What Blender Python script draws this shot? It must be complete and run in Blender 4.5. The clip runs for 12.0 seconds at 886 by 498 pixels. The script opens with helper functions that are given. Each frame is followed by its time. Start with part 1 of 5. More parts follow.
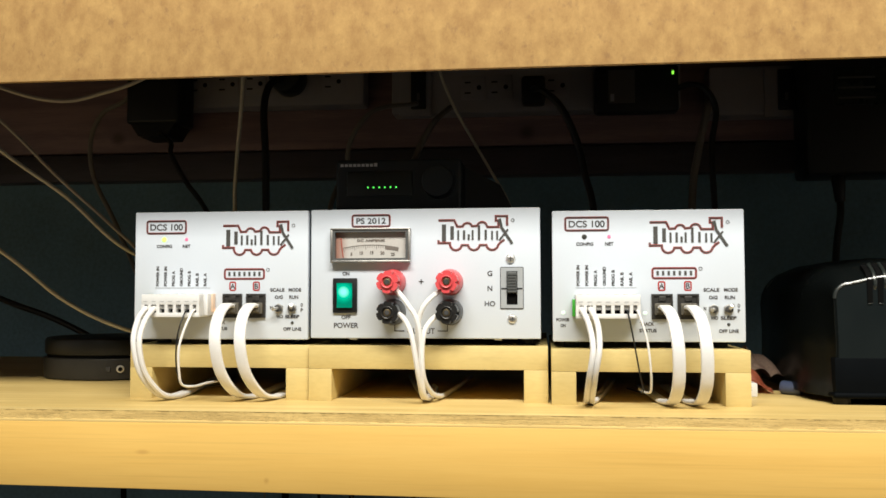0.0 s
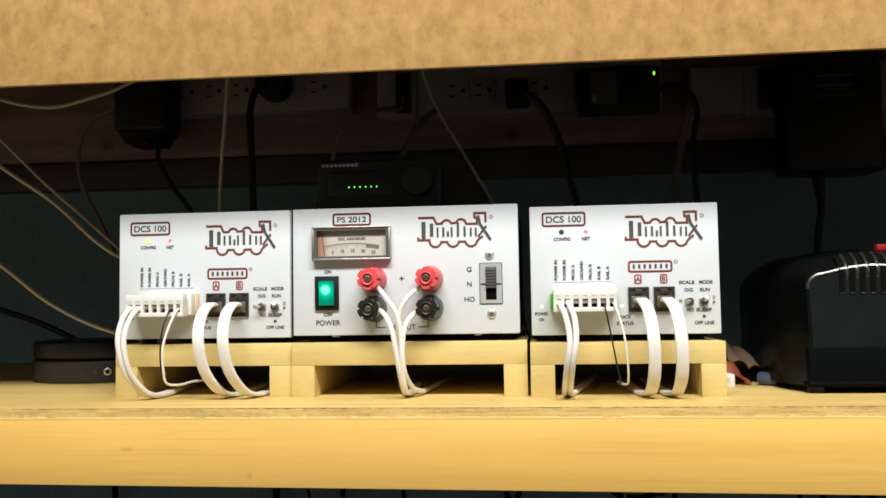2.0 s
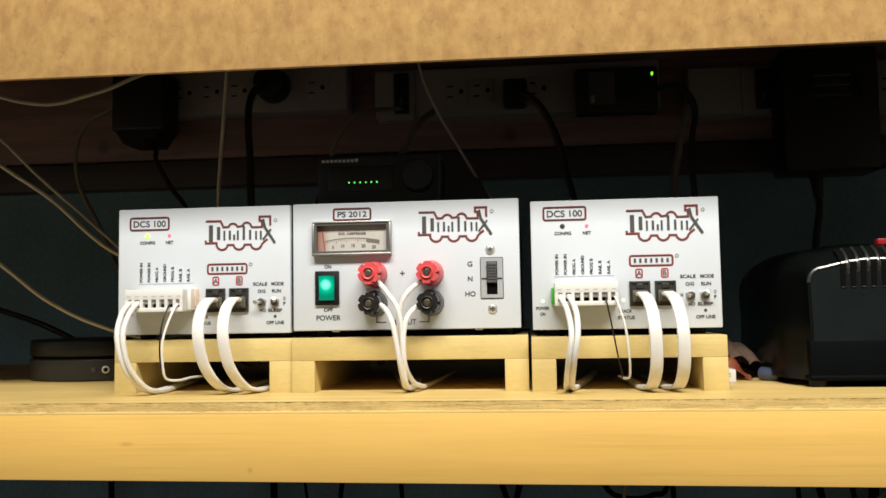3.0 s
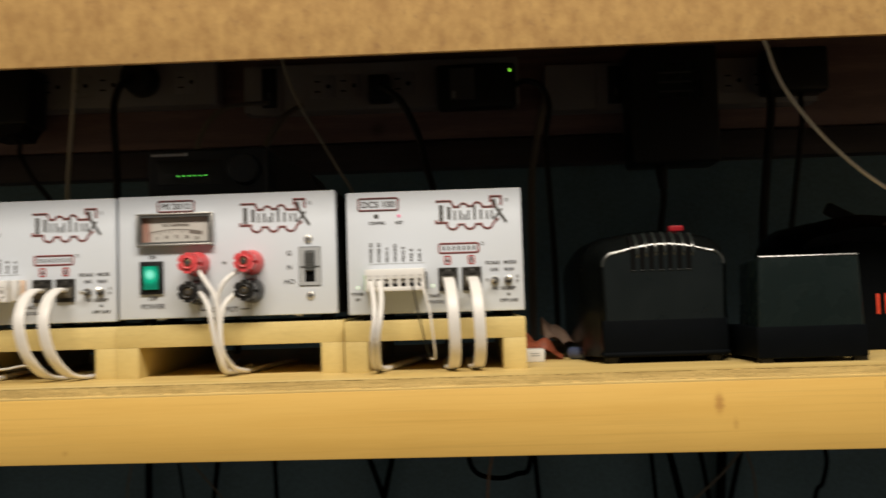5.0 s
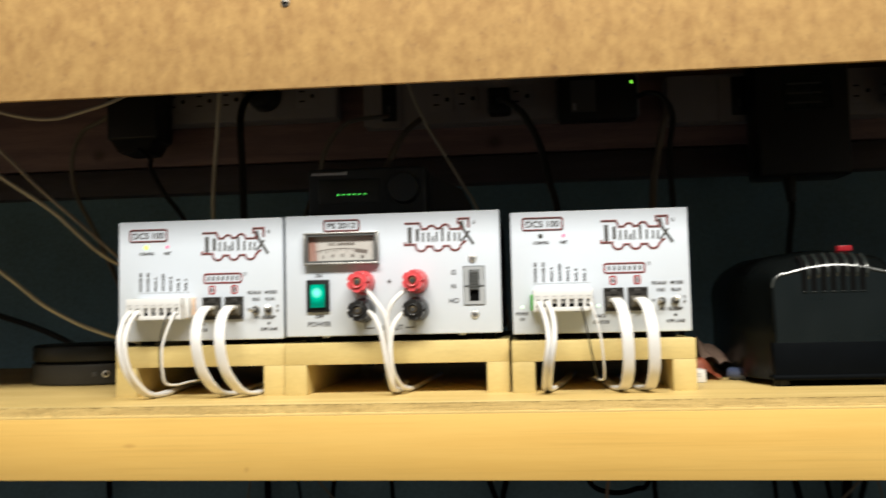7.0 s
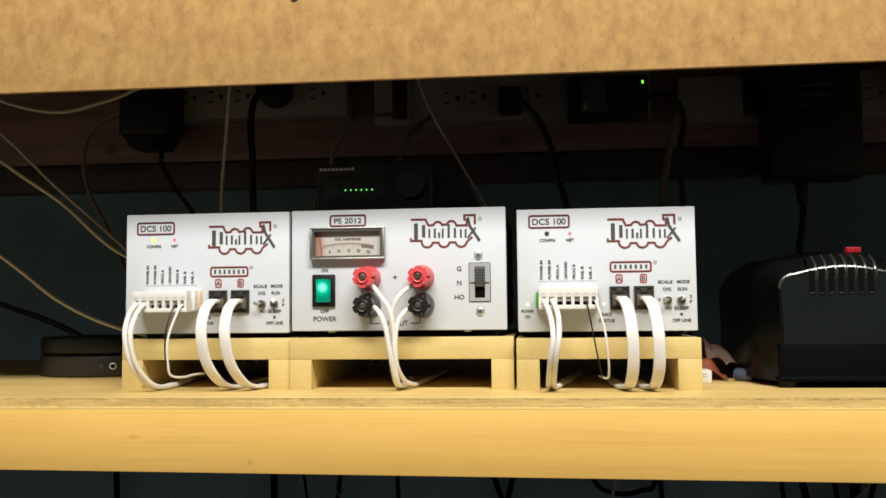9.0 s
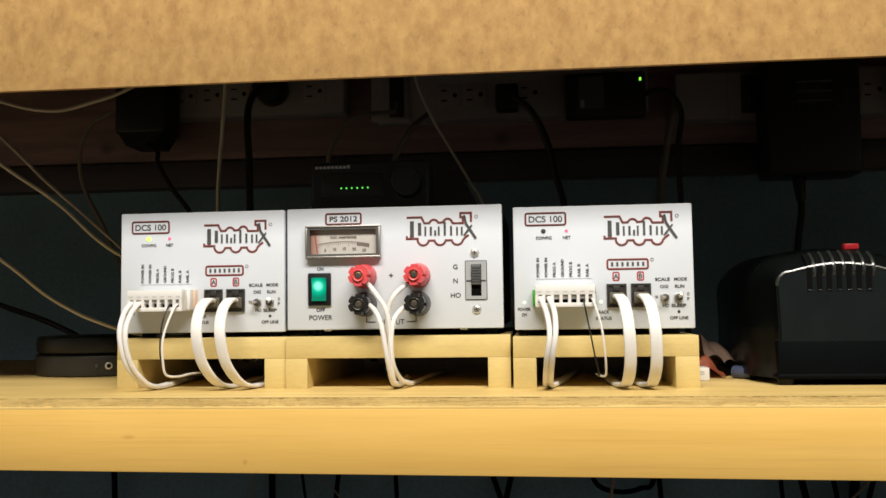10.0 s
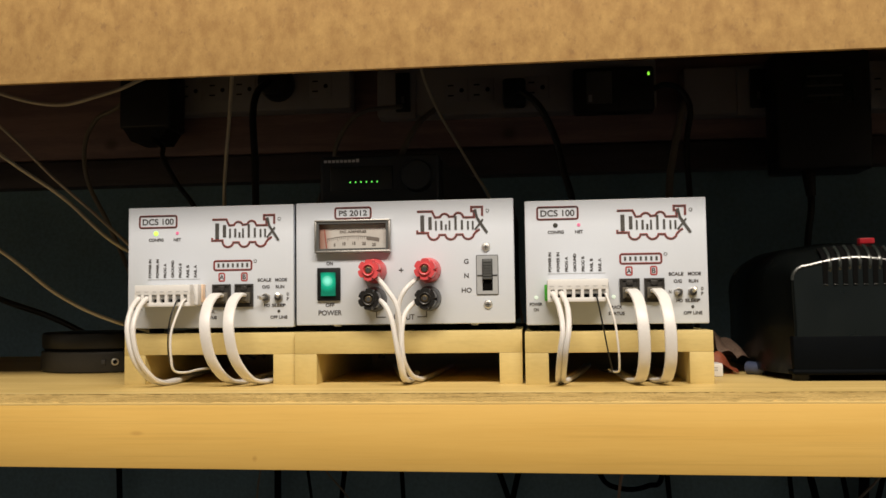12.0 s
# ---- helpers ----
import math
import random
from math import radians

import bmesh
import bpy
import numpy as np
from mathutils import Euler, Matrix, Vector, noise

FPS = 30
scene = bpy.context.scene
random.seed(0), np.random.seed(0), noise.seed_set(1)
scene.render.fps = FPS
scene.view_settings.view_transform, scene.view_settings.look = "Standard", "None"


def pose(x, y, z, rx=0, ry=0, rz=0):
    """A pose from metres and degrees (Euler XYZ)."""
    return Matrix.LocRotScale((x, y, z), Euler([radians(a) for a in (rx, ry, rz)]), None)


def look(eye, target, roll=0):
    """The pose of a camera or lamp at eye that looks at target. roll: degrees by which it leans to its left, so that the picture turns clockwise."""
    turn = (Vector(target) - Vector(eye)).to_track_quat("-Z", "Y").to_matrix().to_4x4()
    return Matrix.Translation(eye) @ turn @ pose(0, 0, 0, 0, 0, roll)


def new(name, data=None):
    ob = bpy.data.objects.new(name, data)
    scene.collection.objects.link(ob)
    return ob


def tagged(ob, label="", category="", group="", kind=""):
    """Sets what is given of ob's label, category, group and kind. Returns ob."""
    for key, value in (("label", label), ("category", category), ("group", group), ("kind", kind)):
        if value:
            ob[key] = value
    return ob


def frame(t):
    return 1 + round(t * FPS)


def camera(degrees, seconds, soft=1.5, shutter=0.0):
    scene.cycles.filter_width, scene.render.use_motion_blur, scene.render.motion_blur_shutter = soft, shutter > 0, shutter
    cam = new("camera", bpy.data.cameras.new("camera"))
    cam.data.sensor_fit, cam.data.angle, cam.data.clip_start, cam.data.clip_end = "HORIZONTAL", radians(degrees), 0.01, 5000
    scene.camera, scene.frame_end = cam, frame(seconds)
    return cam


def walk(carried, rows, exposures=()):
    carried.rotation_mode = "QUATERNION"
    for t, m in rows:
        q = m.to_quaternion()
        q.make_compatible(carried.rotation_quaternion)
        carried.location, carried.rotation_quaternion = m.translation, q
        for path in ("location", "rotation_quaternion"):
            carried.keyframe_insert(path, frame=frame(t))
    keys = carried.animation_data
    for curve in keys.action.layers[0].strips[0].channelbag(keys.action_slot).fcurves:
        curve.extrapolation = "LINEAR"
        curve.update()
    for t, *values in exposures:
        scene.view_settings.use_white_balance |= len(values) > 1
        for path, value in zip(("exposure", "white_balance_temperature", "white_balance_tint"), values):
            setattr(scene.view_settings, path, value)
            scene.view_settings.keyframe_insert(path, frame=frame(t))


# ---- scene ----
cam = camera(52.7, 12.0, soft=1.55, shutter=0.6)
PATH = [
    (0, (0.148, -0.563, 0.967), (-0.072, 1.423, 1.068), -0.1),
    (0.5, (0.152, -0.567, 0.966), (-0.059, 1.419, 1.071), -0.2),
    (1, (0.157, -0.57, 0.958), (-0.049, 1.416, 1.079), -0.7),
    (1.5, (0.157, -0.57, 0.959), (-0.054, 1.415, 1.078), -0.8),
    (2, (0.159, -0.57, 0.959), (-0.051, 1.415, 1.079), -0.9),
    (2.5, (0.159, -0.568, 0.955), (-0.052, 1.417, 1.079), -1.0),
    (2.7, (0.155, -0.568, 0.95), (-0.043, 1.418, 1.09), -0.95),
    (4.3, (0.185, -0.595, 0.954), (-0.025, 1.39, 1.077), -1.1),
    (4.5, (0.206, -0.601, 0.952), (0.008, 1.385, 1.084), -1.4),
    (4.7, (0.222, -0.600, 0.947), (0.068, 1.386, 1.077), -1.5),
    (5, (0.235, -0.594, 0.944), (0.179, 1.402, 1.063), -1.8),
    (5.3, (0.238, -0.579, 0.946), (0.260, 1.418, 1.060), -2.17),
    (5.5, (0.238, -0.577, 0.946), (0.266, 1.42, 1.06), -2.2),
    (6, (0.21, -0.58, 0.954), (0.233, 1.416, 1.066), -2.2),
    (6.2, (0.198, -0.587, 0.959), (0.201, 1.409, 1.073), -2.25),
    (6.5, (0.184, -0.595, 0.964), (0.165, 1.402, 1.082), -2.3),
    (7, (0.163, -0.6, 0.957), (-0.017, 1.388, 1.086), -1.4),
    (7.2, (0.161, -0.598, 0.951), (-0.055, 1.386, 1.092), -0.9),
    (8.8, (0.165, -0.596, 0.947), (-0.041, 1.387, 1.102), -0.7),
    (9, (0.167, -0.599, 0.954), (-0.04, 1.386, 1.085), -0.6),
    (9.5, (0.167, -0.596, 0.953), (-0.04, 1.39, 1.081), -0.7),
    (10, (0.169, -0.596, 0.954), (-0.037, 1.389, 1.081), -0.8),
    (10.5, (0.167, -0.595, 0.954), (-0.037, 1.39, 1.082), -1.0),
    (11, (0.167, -0.597, 0.955), (-0.041, 1.388, 1.079), -1.1),
    (11.5, (0.161, -0.593, 0.954), (-0.047, 1.393, 1.072), -0.8),
    (12, (0.162, -0.59, 0.952), (-0.047, 1.396, 1.075), -0.8),
]
EXPOSURES = [(0.0, -0.12, 6180, 6), (2.0, -0.15, 6220, 6), (2.7, -0.20, 6280, 7), (4.4, -0.16, 6300, 7), (5.0, -0.65, 6760, 10), (5.5, -0.56, 6820, 12), (6.0, -0.49, 6810, 12), (6.5, -0.1, 6050, 6), (7.2, -0.11, 6150, 7), (9.0, -0.24, 6300, 8), (9.5, -0.41, 6480, 11), (10.0, -0.27, 6400, 9), (11.0, -0.33, 6450, 10), (12.0, -0.60, 6790, 12)]
walk(cam, [(t, look(eye, target, roll)) for t, eye, target, roll in PATH], EXPOSURES)
LAMP_W = 50

# ---- world and light ----
world = bpy.data.worlds.new("world")
scene.world = world
world.use_nodes = True
world.node_tree.nodes["Background"].inputs[0].default_value = (0.9, 0.75, 0.55, 1)
world.node_tree.nodes["Background"].inputs[1].default_value = 0.02


def strip_lamp(name, eye, target, length, width, watts, colour):
    """A long ceiling fixture that runs along the shelf."""
    data = bpy.data.lights.new(name, "AREA")
    data.shape, data.size, data.size_y, data.energy, data.color = "RECTANGLE", length, width, watts, colour
    ob = new(name, data)
    ob.matrix_world = look(eye, target)
    return ob


strip_lamp("ceiling_light", (0.30, -0.88, 2.00), (0.29, -0.1, 0.95), 1.35, 0.22, LAMP_W, (1.0, 0.91, 0.79))

# ---- materials ----


def material(name, base, rough=0.5, metal=0.0, vary=0.12, scale=60.0, fine=600.0, bump=0.05, coat=0.0, shine=0.5, spread=None, stretch=(1, 1, 1)):
    """A surface with variation at two scales and fine relief."""
    m = bpy.data.materials.new(name)
    m.use_nodes = True
    nt = m.node_tree
    bsdf = nt.nodes["Principled BSDF"]
    co = nt.nodes.new("ShaderNodeTexCoord")
    mp = nt.nodes.new("ShaderNodeMapping")
    mp.inputs["Scale"].default_value = stretch
    nt.links.new(co.outputs["Object"], mp.inputs[0])
    a, b = nt.nodes.new("ShaderNodeTexNoise"), nt.nodes.new("ShaderNodeTexNoise")
    a.inputs["Scale"].default_value, b.inputs["Scale"].default_value = scale, fine
    a.inputs["Detail"].default_value, b.inputs["Detail"].default_value = 5, 3
    nt.links.new(mp.outputs[0], a.inputs["Vector"])
    nt.links.new(mp.outputs[0], b.inputs["Vector"])
    add = nt.nodes.new("ShaderNodeMath")
    add.operation = "MULTIPLY_ADD"
    add.inputs[1].default_value = 0.5
    nt.links.new(b.outputs[0], add.inputs[0])
    half = nt.nodes.new("ShaderNodeMath")
    half.operation = "MULTIPLY"
    half.inputs[1].default_value = 0.5
    nt.links.new(a.outputs[0], half.inputs[0])
    nt.links.new(half.outputs[0], add.inputs[2])
    ramp = nt.nodes.new("ShaderNodeValToRGB")
    lo = [c * (1 - vary) for c in base]
    hi = [min(1, c * (1 + vary)) for c in (spread or base)]
    ramp.color_ramp.elements[0].position, ramp.color_ramp.elements[1].position = 0.3, 0.7
    ramp.color_ramp.elements[0].color, ramp.color_ramp.elements[1].color = (*lo, 1), (*hi, 1)
    nt.links.new(add.outputs[0], ramp.inputs[0])
    nt.links.new(ramp.outputs[0], bsdf.inputs["Base Color"])
    rr = nt.nodes.new("ShaderNodeMapRange")
    rr.inputs[3].default_value, rr.inputs[4].default_value = max(0.03, rough - 0.1), min(1, rough + 0.1)
    nt.links.new(a.outputs[0], rr.inputs[0])
    nt.links.new(rr.outputs[0], bsdf.inputs["Roughness"])
    bsdf.inputs["Metallic"].default_value = metal
    bsdf.inputs["Coat Weight"].default_value = coat
    bsdf.inputs["Specular IOR Level"].default_value = shine
    if bump:
        bp = nt.nodes.new("ShaderNodeBump")
        bp.inputs["Strength"].default_value, bp.inputs["Distance"].default_value = bump, 0.0006
        nt.links.new(add.outputs[0], bp.inputs["Height"])
        nt.links.new(bp.outputs[0], bsdf.inputs["Normal"])
    return m


def glowing(name, colour, strength, base=(0.1, 0.1, 0.1)):
    m = bpy.data.materials.new(name)
    m.use_nodes = True
    bsdf = m.node_tree.nodes["Principled BSDF"]
    bsdf.inputs["Base Color"].default_value = (*base, 1)
    bsdf.inputs["Emission Color"].default_value = (*colour, 1)
    bsdf.inputs["Emission Strength"].default_value = strength
    bsdf.inputs["Roughness"].default_value = 0.3
    return m


def lamp_lens(name, place, reach):
    """Green translucent plastic lit by a small lamp behind the given place."""
    m = glowing(name, (0.02, 0.85, 0.50), 1.35, (0.0, 0.16, 0.10))
    nt, link = m.node_tree, m.node_tree.links.new
    co, d, fall, hue = nt.nodes.new("ShaderNodeTexCoord"), nt.nodes.new("ShaderNodeVectorMath"), nt.nodes.new("ShaderNodeMapRange"), nt.nodes.new("ShaderNodeValToRGB")
    d.operation, d.inputs[1].default_value = "DISTANCE", place
    link(co.outputs["Object"], d.inputs[0])
    fall.interpolation_type = "SMOOTHSTEP"
    fall.inputs[1].default_value, fall.inputs[2].default_value = 0.0, reach
    fall.inputs[3].default_value, fall.inputs[4].default_value = 1.0, 0.0
    link(d.outputs[1], fall.inputs[0])
    hue.color_ramp.elements[0].color, hue.color_ramp.elements[1].color = (0.0, 0.035, 0.022, 1), (0.34, 1.0, 0.78, 1)
    mid = hue.color_ramp.elements.new(0.55)
    mid.color = (0.0, 0.36, 0.21, 1)
    link(fall.outputs[0], hue.inputs[0])
    link(hue.outputs[0], m.node_tree.nodes["Principled BSDF"].inputs["Emission Color"])
    return m


def wood(name, light, dark, rings=9.0, rough=0.5, stretch=(1.4, 16, 16), knots=(), contrast=(0.35, 0.7), bump=0.12, pores=True, patch=(0.84, 1.14), lines=0.0, blots=14.0, knot_brown=(0.36, 0.165, 0.04)):
    """Sawn softwood with grain along x, fine pores and brown knots at the given places."""
    m = bpy.data.materials.new(name)
    m.use_nodes = True
    nt, nodes, link = m.node_tree, m.node_tree.nodes, m.node_tree.links.new
    bsdf = nodes["Principled BSDF"]
    co, mp = nodes.new("ShaderNodeTexCoord"), nodes.new("ShaderNodeMapping")
    mp.inputs["Scale"].default_value = stretch
    link(co.outputs["Object"], mp.inputs[0])
    warp = nodes.new("ShaderNodeTexNoise")
    warp.inputs["Scale"].default_value, warp.inputs["Detail"].default_value = 2.2, 3
    link(mp.outputs[0], warp.inputs["Vector"])
    mul = nodes.new("ShaderNodeMath")
    mul.operation, mul.inputs[1].default_value = "MULTIPLY", rings
    link(warp.outputs[0], mul.inputs[0])
    sin = nodes.new("ShaderNodeMath")
    sin.operation = "PINGPONG"
    sin.inputs[1].default_value = 1.0
    link(mul.outputs[0], sin.inputs[0])
    fine = nodes.new("ShaderNodeTexNoise")
    fine.inputs["Scale"].default_value, fine.inputs["Detail"].default_value = 40.0, 6
    link(mp.outputs[0], fine.inputs["Vector"])
    mix = nodes.new("ShaderNodeMath")
    mix.operation, mix.inputs[1].default_value = "MULTIPLY_ADD", 0.45
    link(sin.outputs[0], mix.inputs[0])
    f2 = nodes.new("ShaderNodeMath")
    f2.operation, f2.inputs[1].default_value = "MULTIPLY", 0.6
    link(fine.outputs[0], f2.inputs[0])
    link(f2.outputs[0], mix.inputs[2])
    ramp = nodes.new("ShaderNodeValToRGB")
    e = ramp.color_ramp.elements
    e[0].position, e[1].position = contrast
    e[0].color, e[1].color = (*light, 1), (*dark, 1)
    link(mix.outputs[0], ramp.inputs[0])
    colour = ramp.outputs[0]
    if lines:
        lm, ln0, lr = nodes.new("ShaderNodeMapping"), nodes.new("ShaderNodeTexNoise"), nodes.new("ShaderNodeMapRange")
        lm.inputs["Scale"].default_value = (stretch[0] * 2.6, stretch[1] * 11, stretch[2] * 11)
        link(co.outputs["Object"], lm.inputs[0])
        ln0.inputs["Scale"].default_value, ln0.inputs["Detail"].default_value = 3.0, 2
        link(lm.outputs[0], ln0.inputs["Vector"])
        lr.inputs[1].default_value, lr.inputs[2].default_value, lr.inputs[3].default_value, lr.inputs[4].default_value = 0.56, 0.68, 1.0, 1.0 - lines
        link(ln0.outputs[0], lr.inputs[0])
        lt = nodes.new("ShaderNodeMix")
        lt.data_type, lt.blend_type = "RGBA", "MULTIPLY"
        lt.inputs[0].default_value = 1
        link(colour, lt.inputs[6])
        link(lr.outputs[0], lt.inputs[7])
        colour = lt.outputs[2]
    blot = nodes.new("ShaderNodeTexNoise")
    blot.inputs["Scale"].default_value, blot.inputs["Detail"].default_value = blots, 4
    link(co.outputs["Object"], blot.inputs["Vector"])
    br = nodes.new("ShaderNodeMapRange")
    br.inputs[3].default_value, br.inputs[4].default_value = patch
    link(blot.outputs[0], br.inputs[0])
    tint = nodes.new("ShaderNodeMix")
    tint.data_type, tint.blend_type = "RGBA", "MULTIPLY"
    tint.inputs[0].default_value = 1
    link(colour, tint.inputs[6])
    link(br.outputs[0], tint.inputs[7])
    colour = tint.outputs[2]
    for place, wide, tall, brown in knots:
        sub = nodes.new("ShaderNodeVectorMath")
        sub.operation, sub.inputs[1].default_value = "SUBTRACT", place
        link(co.outputs["Object"], sub.inputs[0])
        sc = nodes.new("ShaderNodeVectorMath")
        sc.operation, sc.inputs[1].default_value = "MULTIPLY", (1 / wide, 0, 1 / tall)
        link(sub.outputs[0], sc.inputs[0])
        ln = nodes.new("ShaderNodeVectorMath")
        ln.operation = "LENGTH"
        link(sc.outputs[0], ln.inputs[0])
        wob = nodes.new("ShaderNodeMath")
        wob.operation, wob.inputs[1].default_value = "MULTIPLY_ADD", 1.1
        link(fine.outputs[0], wob.inputs[0])
        link(ln.outputs[1], wob.inputs[2])
        kr = nodes.new("ShaderNodeMapRange")
        kr.interpolation_type = "SMOOTHSTEP"
        kr.inputs[1].default_value, kr.inputs[2].default_value = 0.7, 1.7
        kr.inputs[3].default_value, kr.inputs[4].default_value = brown, 0.0
        link(wob.outputs[0], kr.inputs[0])
        km = nodes.new("ShaderNodeMix")
        km.data_type = "RGBA"
        link(kr.outputs[0], km.inputs[0])
        link(colour, km.inputs[6])
        km.inputs[7].default_value = (*knot_brown, 1)
        colour = km.outputs[2]
    link(colour, bsdf.inputs["Base Color"])
    bsdf.inputs["Roughness"].default_value = rough
    bp = nodes.new("ShaderNodeBump")
    bp.inputs["Strength"].default_value, bp.inputs["Distance"].default_value = bump, 0.001
    link(mix.outputs[0], bp.inputs["Height"])
    link(bp.outputs[0], bsdf.inputs["Normal"])
    return m


def fibreboard(name):
    """Pressed tan fibreboard: soft upright mottling, brown flecks and fine grit."""
    m = bpy.data.materials.new(name)
    m.use_nodes = True
    nt, nodes, link = m.node_tree, m.node_tree.nodes, m.node_tree.links.new
    bsdf = nodes["Principled BSDF"]
    co, mp = nodes.new("ShaderNodeTexCoord"), nodes.new("ShaderNodeMapping")
    mp.inputs["Scale"].default_value = (1.0, 1.0, 0.7)
    link(co.outputs["Object"], mp.inputs[0])
    layers = []
    for scale, detail in ((105.0, 7), (240.0, 6), (900.0, 2)):
        n = nodes.new("ShaderNodeTexNoise")
        n.inputs["Scale"].default_value, n.inputs["Detail"].default_value = scale, detail
        n.inputs["Roughness"].default_value = 0.65
        link(mp.outputs[0], n.inputs["Vector"])
        layers.append(n)
    ramp = nodes.new("ShaderNodeValToRGB")
    e = ramp.color_ramp.elements
    e[0].position, e[1].position = 0.33, 0.66
    e[0].color, e[1].color = (0.330, 0.186, 0.061, 1), (0.467, 0.289, 0.101, 1)
    link(layers[0].outputs[0], ramp.inputs[0])
    fleck = nodes.new("ShaderNodeMapRange")
    fleck.inputs[1].default_value, fleck.inputs[2].default_value = 0.57, 0.72
    fleck.inputs[3].default_value, fleck.inputs[4].default_value = 0.0, 0.50
    link(layers[1].outputs[0], fleck.inputs[0])
    mix = nodes.new("ShaderNodeMix")
    mix.data_type = "RGBA"
    link(fleck.outputs[0], mix.inputs[0])
    link(ramp.outputs[0], mix.inputs[6])
    mix.inputs[7].default_value = (0.22, 0.12, 0.05, 1)
    grit = nodes.new("ShaderNodeMapRange")
    grit.inputs[3].default_value, grit.inputs[4].default_value = 0.88, 1.12
    link(layers[2].outputs[0], grit.inputs[0])
    tint = nodes.new("ShaderNodeMix")
    tint.data_type, tint.blend_type = "RGBA", "MULTIPLY"
    tint.inputs[0].default_value = 1
    link(mix.outputs[2], tint.inputs[6])
    link(grit.outputs[0], tint.inputs[7])
    link(tint.outputs[2], bsdf.inputs["Base Color"])
    bsdf.inputs["Roughness"].default_value = 0.75
    bp = nodes.new("ShaderNodeBump")
    bp.inputs["Strength"].default_value, bp.inputs["Distance"].default_value = 0.14, 0.0008
    link(layers[1].outputs[0], bp.inputs["Height"])
    link(bp.outputs[0], bsdf.inputs["Normal"])
    return m


FIBRE = fibreboard("tan_fibreboard")
BOARD = wood("pine_board", (0.715, 0.458, 0.122), (0.655, 0.402, 0.096), rings=5, stretch=(0.9, 20, 20), contrast=(0.28, 0.92), bump=0.05, patch=(0.90, 1.08), lines=0.06, blots=9.0,
             knots=(((0.379, -0.062, 0.880), 0.0035, 0.008, 0.68), ((0.388, -0.062, 0.868), 0.002, 0.005, 0.35), ((0.478, -0.062, 0.888), 0.0028, 0.0042, 0.92),
                    ((-0.083, -0.062, 0.876), 0.005, 0.002, 0.35), ((-0.009, -0.062, 0.861), 0.002, 0.002, 0.4)))
PLY_TOP = wood("plywood_face", (0.672, 0.504, 0.202), (0.554, 0.391, 0.130), rings=5, stretch=(1.4, 22, 22), contrast=(0.32, 0.85), bump=0.06, patch=(0.9, 1.1), lines=0.2)
PLY_EDGE = wood("plywood_edge", (0.69, 0.490, 0.180), (0.50, 0.340, 0.118), rings=8, stretch=(6.0, 90, 90), contrast=(0.30, 1.0), bump=0.3, lines=0.34)
PALE_PLY = wood("pale_veneer", (0.756, 0.554, 0.210), (0.655, 0.454, 0.151), rings=4, stretch=(2.0, 40, 40), contrast=(0.3, 0.9), bump=0.1, lines=0.15)
GLUE = material("dark_glue_line", (0.46, 0.285, 0.095), rough=0.9, vary=0.4, scale=200)
RISER_WOOD = wood("pale_pine", (0.645, 0.515, 0.218), (0.550, 0.422, 0.160), rings=3, stretch=(5.0, 14, 14), contrast=(0.3, 0.9), lines=0.05, patch=(0.80, 1.12))
PLANK = wood("stained_plank", (0.205, 0.130, 0.130), (0.135, 0.086, 0.090), rings=6, rough=0.6, knots=(((-0.359, 0.458, 1.155), 0.011, 0.010, 0.9), ((0.132, 0.458, 1.152), 0.012, 0.010, 0.9)), knot_brown=(0.05, 0.032, 0.030))
DARK_BAND = wood("dark_band", (0.050, 0.041, 0.050), (0.032, 0.027, 0.032), rings=6, rough=0.6)
TEAL = material("teal_wall_paint", (0.098, 0.178, 0.226), rough=0.7, vary=0.25, scale=12, fine=220)
ROOM = material("room_paint", (0.52, 0.51, 0.50), rough=0.8, vary=0.06, scale=3, fine=90)
FLOOR = material("floor_carpet", (0.091, 0.081, 0.072), rough=0.95, vary=0.3, scale=30, fine=400, bump=0.4)
DECK = material("deck_underside", (0.10, 0.065, 0.035), rough=0.9, vary=0.25, scale=20, fine=200)
PANEL = material("pale_grey_paint", (0.588, 0.638, 0.710), rough=0.42, vary=0.02, scale=25, fine=900, bump=0.03)
CASE = material("black_case_paint", (0.018, 0.018, 0.018), rough=0.5, vary=0.2)
INK = material("dark_ink", (0.045, 0.04, 0.04), rough=0.6, vary=0.1)
LOGO_INK = material("charcoal_ink", (0.06, 0.058, 0.055), rough=0.55, vary=0.1)
LOGO_RED = material("dark_red_ink", (0.36, 0.035, 0.03), rough=0.55, vary=0.1)
WHITE = material("white_plastic", (0.680, 0.680, 0.671), rough=0.38, vary=0.03, scale=80)
CORD = material("white_cable_sheath", (0.714, 0.705, 0.689), rough=0.42, vary=0.05, scale=60, fine=400)
IVORY_CORD = material("ivory_cable_sheath", (0.45, 0.435, 0.375), rough=0.5, vary=0.1, scale=60, fine=400)
GREY_CORD = material("grey_cable_sheath", (0.15, 0.135, 0.115), rough=0.5, vary=0.1, scale=60, fine=400)
BLACK = material("black_plastic", (0.008, 0.009, 0.010), rough=0.42, vary=0.2, scale=120, fine=1500, bump=0.06, shine=0.3)
SKIRT = material("matt_black_plastic", (0.0022, 0.0030, 0.0040), rough=0.6, vary=0.2, scale=120, fine=1500, shine=0.03)
FRONT = material("grey_black_plastic", (0.006, 0.009, 0.010), rough=0.3, vary=0.15, scale=50, fine=1800, bump=0.05, shine=0.3)
GLOSS = material("glossy_black_plastic", (0.0035, 0.0045, 0.0045), rough=0.24, vary=0.15, scale=50, fine=1800, bump=0.04, shine=0.13)
